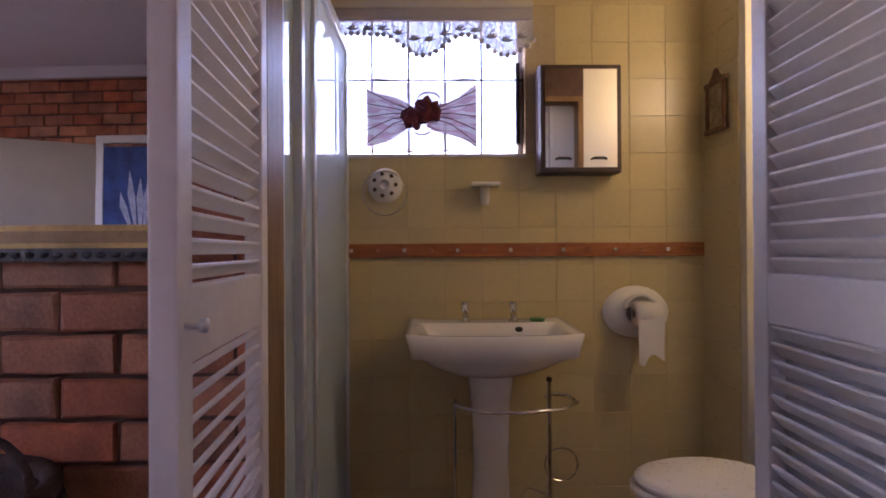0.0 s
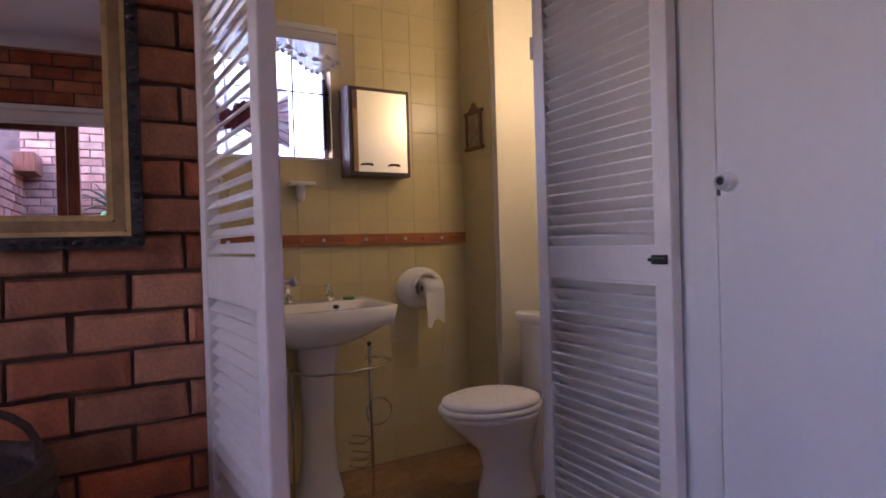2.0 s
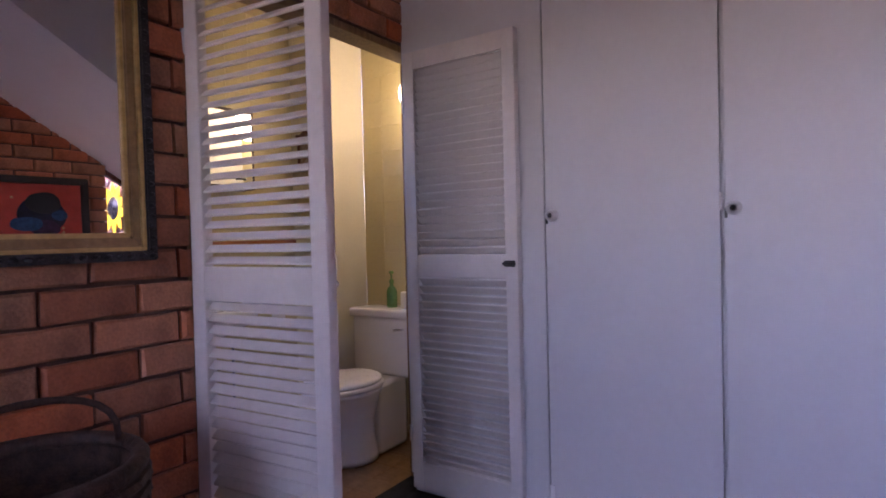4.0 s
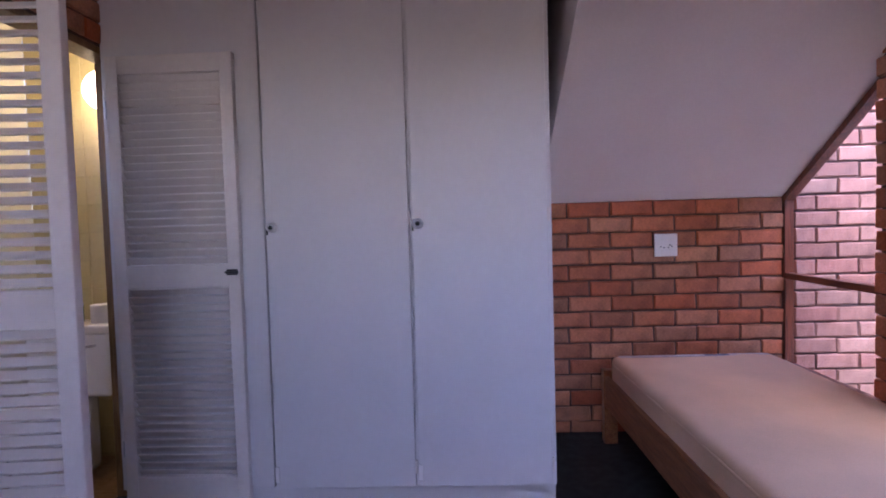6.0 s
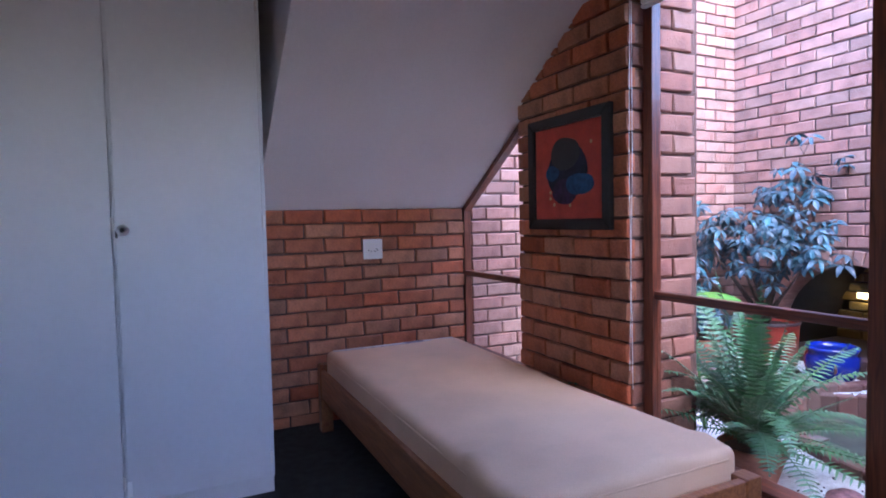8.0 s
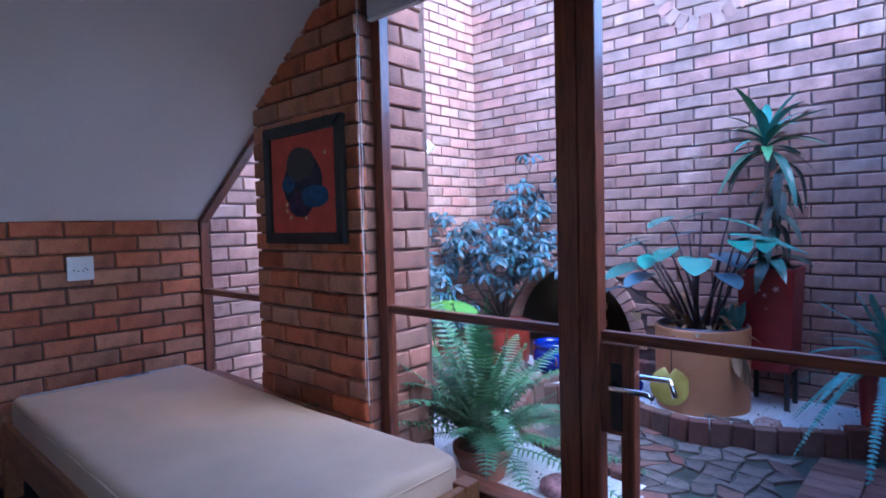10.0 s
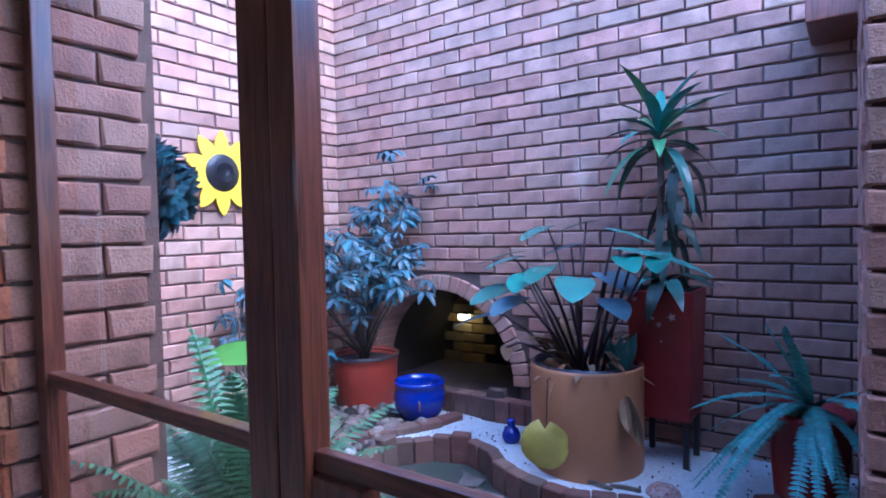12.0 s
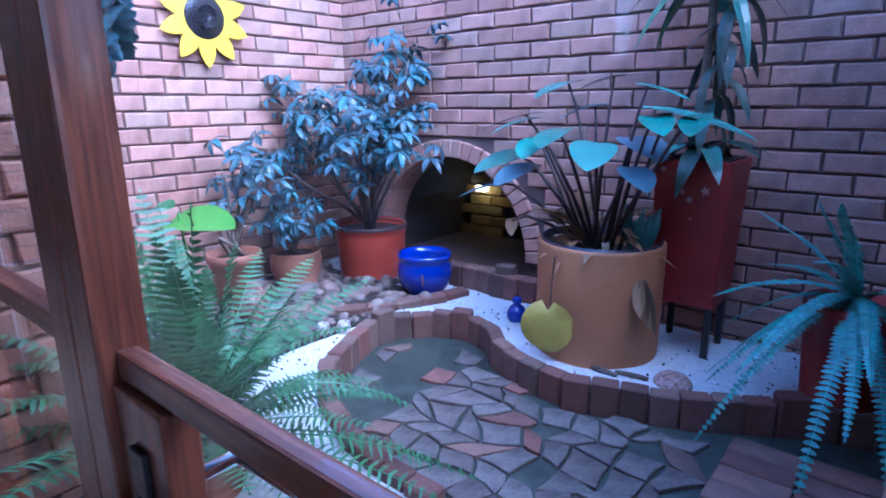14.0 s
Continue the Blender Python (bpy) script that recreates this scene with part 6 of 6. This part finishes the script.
# hanging leaf ball by the pier
hb = thing("hanging_leaf_ball", "dark shaggy ball of leaves hanging from a wire", "hanging plant", pose(0.37, -1.60, 1.39) @ Matrix.Diagonal((1.3, 1.3, 1.55, 1)))
bm = bmesh.new()
brnd = random.Random(17)
for k in range(420):
    v = Vector((brnd.gauss(0, 1), brnd.gauss(0, 1), brnd.gauss(0, 1))).normalized()
    blade(bm, v * 0.07, v + Vector((0, 0, -0.5)), v.orthogonal(), 0.065, 0.032, 0.4, 3, 0.2)
tagged(part("leaves", bm, leaf_blue, hb), kind="stuff")
bm = bmesh.new()
bmesh.ops.create_icosphere(bm, subdivisions=2, radius=0.08)
part("core", bm, soil, hb)
part("wire", tube([(0, 0, 0.08), (0, 0, 0.35), (0, 0.17, 0.36)], 0.003, 5), black_plastic, hb)

# tin sunflower and wall spot lamp
sf = thing("tin_sunflower", "yellow tin sunflower with a beaded black middle on bricks", "wall ornament", pose(BED_X - 0.045, -2.655, 1.61, 0, 0, -90))
pts = []
for k in range(80):
    a = 2 * math.pi * k / 80
    ph = (k * 10 / 80) % 1.0
    pts.append(((0.160 + 0.11 * (1 - abs(2 * ph - 1)) ** 0.8) * math.cos(a), (0.160 + 0.11 * (1 - abs(2 * ph - 1)) ** 0.8) * math.sin(a)))
part("petals", prism(pts, -0.012, -0.006), yellow_tin, sf)
part("middle", lathe([(0, 0.035), (0.06, 0.03), (0.105, 0.012), (0.118, 0.0)], 32), black_tin, sf, "domed black middle", True, pose(0, -0.012, 0, 90, 0, 0))
bm = bmesh.new()
for k in range(150):
    r, a = 0.112 * math.sqrt((k + 0.5) / 150), k * 2.39996
    bmesh.ops.create_icosphere(bm, subdivisions=1, radius=0.0062, matrix=Matrix.Translation((r * math.cos(a), -0.014 - 0.034 * (1 - (r / 0.118) ** 2), r * math.sin(a))))
tagged(part("beads", bm, black_tin, sf, "raised shiny beads", True), kind="stuff")
sl_ = thing("wall_spot_lamp", "small lit metal spot lamp on the courtyard wall", "lamp", pose(BED_X - 0.032, -2.84, 1.885))
part("rose", lathe([(0, 0.03), (0.03, 0.028), (0.036, 0)], 16), steel, sl_, "", True, pose(0, 0, 0, 0, -90, 0))
hd = part("head", lathe([(0, 0.10), (0.025, 0.098), (0.034, 0.08), (0.046, 0.0), (0.042, 0.0), (0.03, 0.07), (0, 0.08)], 24), steel, sl_, "brushed metal cone", True, Matrix.Translation((-0.095, -0.055, -0.03)) @ Vector((0.55, 0.35, 0.75)).to_track_quat("Z", "Y").to_matrix().to_4x4() @ Matrix.Translation((0, 0, -0.06)) @ Matrix.Diagonal((1.4, 1.4, 1.5, 1)))
part("bulb", lathe([(0, 0.015), (0.038, 0.015), (0.038, 0.03), (0, 0.05)], 20), glow("lit_bulb", (1.0, 0.93, 0.62), BULB), hd, "lit bulb", True)
part("arm", tube([(-0.025, 0, 0), (-0.06, -0.02, 0.02), (-0.085, -0.05, 0.03)], 0.009, 8), steel, sl_)

# ---- arched niche ----
AX, AR, ASP = 0.62, 0.585, 0.23
NICHE = thing("arched_niche", "low arched brick niche with a lamp inside", "niche", pose(AX, ARCH_Y, 0), kind="structure")
vme = mesh_of(box(-0.034, 0.034, -0.028, 0.2, 0.0, 0.105, 0.006, seg=1), "arch_brick", brick_out)
for k in range(27):
    a = math.pi * (k + 0.5) / 27
    ob = new("arch_brick", vme)
    ob.parent = NICHE
    ob.matrix_basis = Matrix.Translation((AR * math.cos(a), 0, ASP + AR * math.sin(a))) @ Euler((0, math.pi / 2 - a, 0)).to_matrix().to_4x4() @ Matrix.Diagonal((1, -1, 1, 1))
# Vault brick is near black: the niche's shade is put into its colour.
dark_b = material("shade_dark_brick", (0.035, 0.022, 0.017), 0.85, vary=0.25, scale=9, fine=90, bump=0.5)
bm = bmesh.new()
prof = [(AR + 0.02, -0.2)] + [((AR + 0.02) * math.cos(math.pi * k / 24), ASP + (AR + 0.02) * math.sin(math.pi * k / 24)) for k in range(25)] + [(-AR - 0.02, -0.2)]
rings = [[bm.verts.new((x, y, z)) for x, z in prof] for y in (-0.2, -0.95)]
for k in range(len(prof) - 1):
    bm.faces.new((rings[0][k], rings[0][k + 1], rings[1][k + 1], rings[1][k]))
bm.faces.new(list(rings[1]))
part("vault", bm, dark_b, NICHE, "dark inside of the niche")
part("niche_floor", box(-AR - 0.02, AR + 0.02, -0.95, 0.0, -0.2, 0.10), paver, NICHE)
# Bricks only where the lamp's pool falls; its yellow light is in their colour.
yel = material("lamplit_ochre_brick", (0.42, 0.27, 0.08), 0.8, vary=0.15, scale=9, fine=100, bump=0.4, per=0.2)
for k in range(9):
    for i in range(2):
        bme = mesh_of(box(0, 0.2, -0.02, 0.02, 0, 0.07, 0.006, seg=1), "brick", yel) if k == 0 and i == 0 else bme
        ob = new("brick", bme)
        ob.parent = NICHE
        ob.matrix_basis = pose(0.20 + i * 0.212 - (0.1 if k % 2 else 0), -0.93, 0.10 + k * 0.083)
nl = thing("niche_lamp", "small lit bulkhead lamp in the brick niche", "lamp", pose(AX + 0.35, ARCH_Y - 0.85, 0.49))
part("bulb", box(-0.05, 0.05, -0.02, 0.03, -0.025, 0.025, 0.012), glow("lit_yellow_bulb", (1.0, 0.82, 0.35), NBULB), nl, "lit yellow lamp glass")
part("hood", box(-0.06, 0.06, -0.05, 0.035, 0.026, 0.04, 0.004), black_plastic, nl)
ledge_me = mesh_of(box(-0.05, 0.05, -0.05, 0.05, -0.1, 0.075, 0.007, seg=1), "brick", paver)
LEDGE = thing("niche_step", "row of upright bricks in front of the niche", "step", kind="structure")
for k in range(9):
    ob = new("brick", ledge_me)
    ob.parent = LEDGE
    ob.matrix_basis = pose(-0.18 + k * 0.104, ARCH_Y + 0.13 + 0.012 * math.sin(k), GRAVEL + 0.06, 0, 0, random.uniform(-4, 4))
ob = part("loose_brick", box(-0.055, 0.055, -0.04, 0.04, 0, 0.045, 0.006), paver)
tagged(ob, "loose brick lying on the step", "brick").matrix_basis = pose(0.10, ARCH_Y + 0.12, GRAVEL + 0.136, 0, 0, 15)

# beam at the top of the side wall, ring of bricks high on the wall
tagged(part("roof_beam", box(CY_R, CY_R + 0.19, ARCH_Y + 0.03, ARCH_Y + 0.42, 2.02, 2.22, 0.008), dark_wood), "dark timber beam end high in the courtyard corner", "beam")
RING = thing("brick_ring", "ring of bricks laid on end high in the wall", "brickwork", pose(-0.50, ARCH_Y + 0.012, 2.86), kind="structure")
for k in range(24):
    a = 2 * math.pi * k / 24
    ob = new("brick", vme)
    ob.parent = RING
    ob.matrix_basis = pose(0, 0, 0, 0, math.degrees(a), 0) @ Matrix.Translation((0, 0.0, 0.26)) @ Matrix.Diagonal((1, -0.25, 1, 1))
# ---- bricks, last ----
wall_bricks(NORTH, OPEN_L - ROOM_L, -0.02, CEIL, brick_in, facing(ROOM_L, MIR_Y, 0), near=lambda u, z: u > 2.2 and z < 2.3, seed=3, depth=0.018, keep=lambda u, z: not (-1.52 < u + ROOM_L < -0.55 and 1.13 < z < 1.97))
wall_bricks(LINTEL, WARD_X - OPEN_L, HEAD + 0.005, CEIL, brick_in, facing(OPEN_L, MIR_Y, 0), near=lambda u, z: True, seed=4)
wall_bricks(EAST, 1.45, -0.02, 1.33, brick_in, facing(BED_X, 0.33, -90), near=lambda u, z: z > 0.2, seed=5)
wall_bricks(CY_EAST, -1.13 - ARCH_Y, -0.28, WALL_TOP - 0.02, brick_out, facing(BED_X, -1.13, -90), near=lambda u, z: z < 2.3, seed=6)
wall_bricks(PIER, 0.82, -0.02, CEIL, brick_in, facing(0.76, PIER_Y - 0.014, 180), near=lambda u, z: True, seed=7, depth=0.02, keep=lambda u, z: z - 0.12 < slope_z(0.76 - u))
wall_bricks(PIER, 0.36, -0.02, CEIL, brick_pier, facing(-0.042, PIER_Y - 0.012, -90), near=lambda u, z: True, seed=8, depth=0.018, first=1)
wall_bricks(WEST_W, GLASS_L - ROOM_L, -0.02, CEIL, brick_in, facing(GLASS_L, -1.03, 180), seed=9)
wall_bricks(HEADW, -GLASS_L, 2.15, CEIL, brick_in, facing(0.0, -1.03, 180), seed=10)
wall_bricks(CY_BACK, BED_X - CY_R, -0.28, WALL_TOP - 0.02, brick_out, facing(BED_X, ARCH_Y, 180), near=lambda u, z: 0.2 < z < 2.0 and u > 1.0, seed=11, keep=lambda u, z: math.hypot(BED_X - u - AX, max(z - ASP, 0)) > AR + 0.13)
wall_bricks(CY_WEST, -2.03 - ARCH_Y, -0.28, WEST_TOP - 0.02, brick_out, facing(CY_R, ARCH_Y, 90), near=lambda u, z: z < 2.0 and u < 1.2, seed=12)
wall_bricks(CY_WEST, 1.1, -0.28, WEST_TOP - 0.02, brick_out, facing(CY_R + 0.012, -2.03, 180), near=lambda u, z: z < 2.2 and u < 0.6, seed=13)
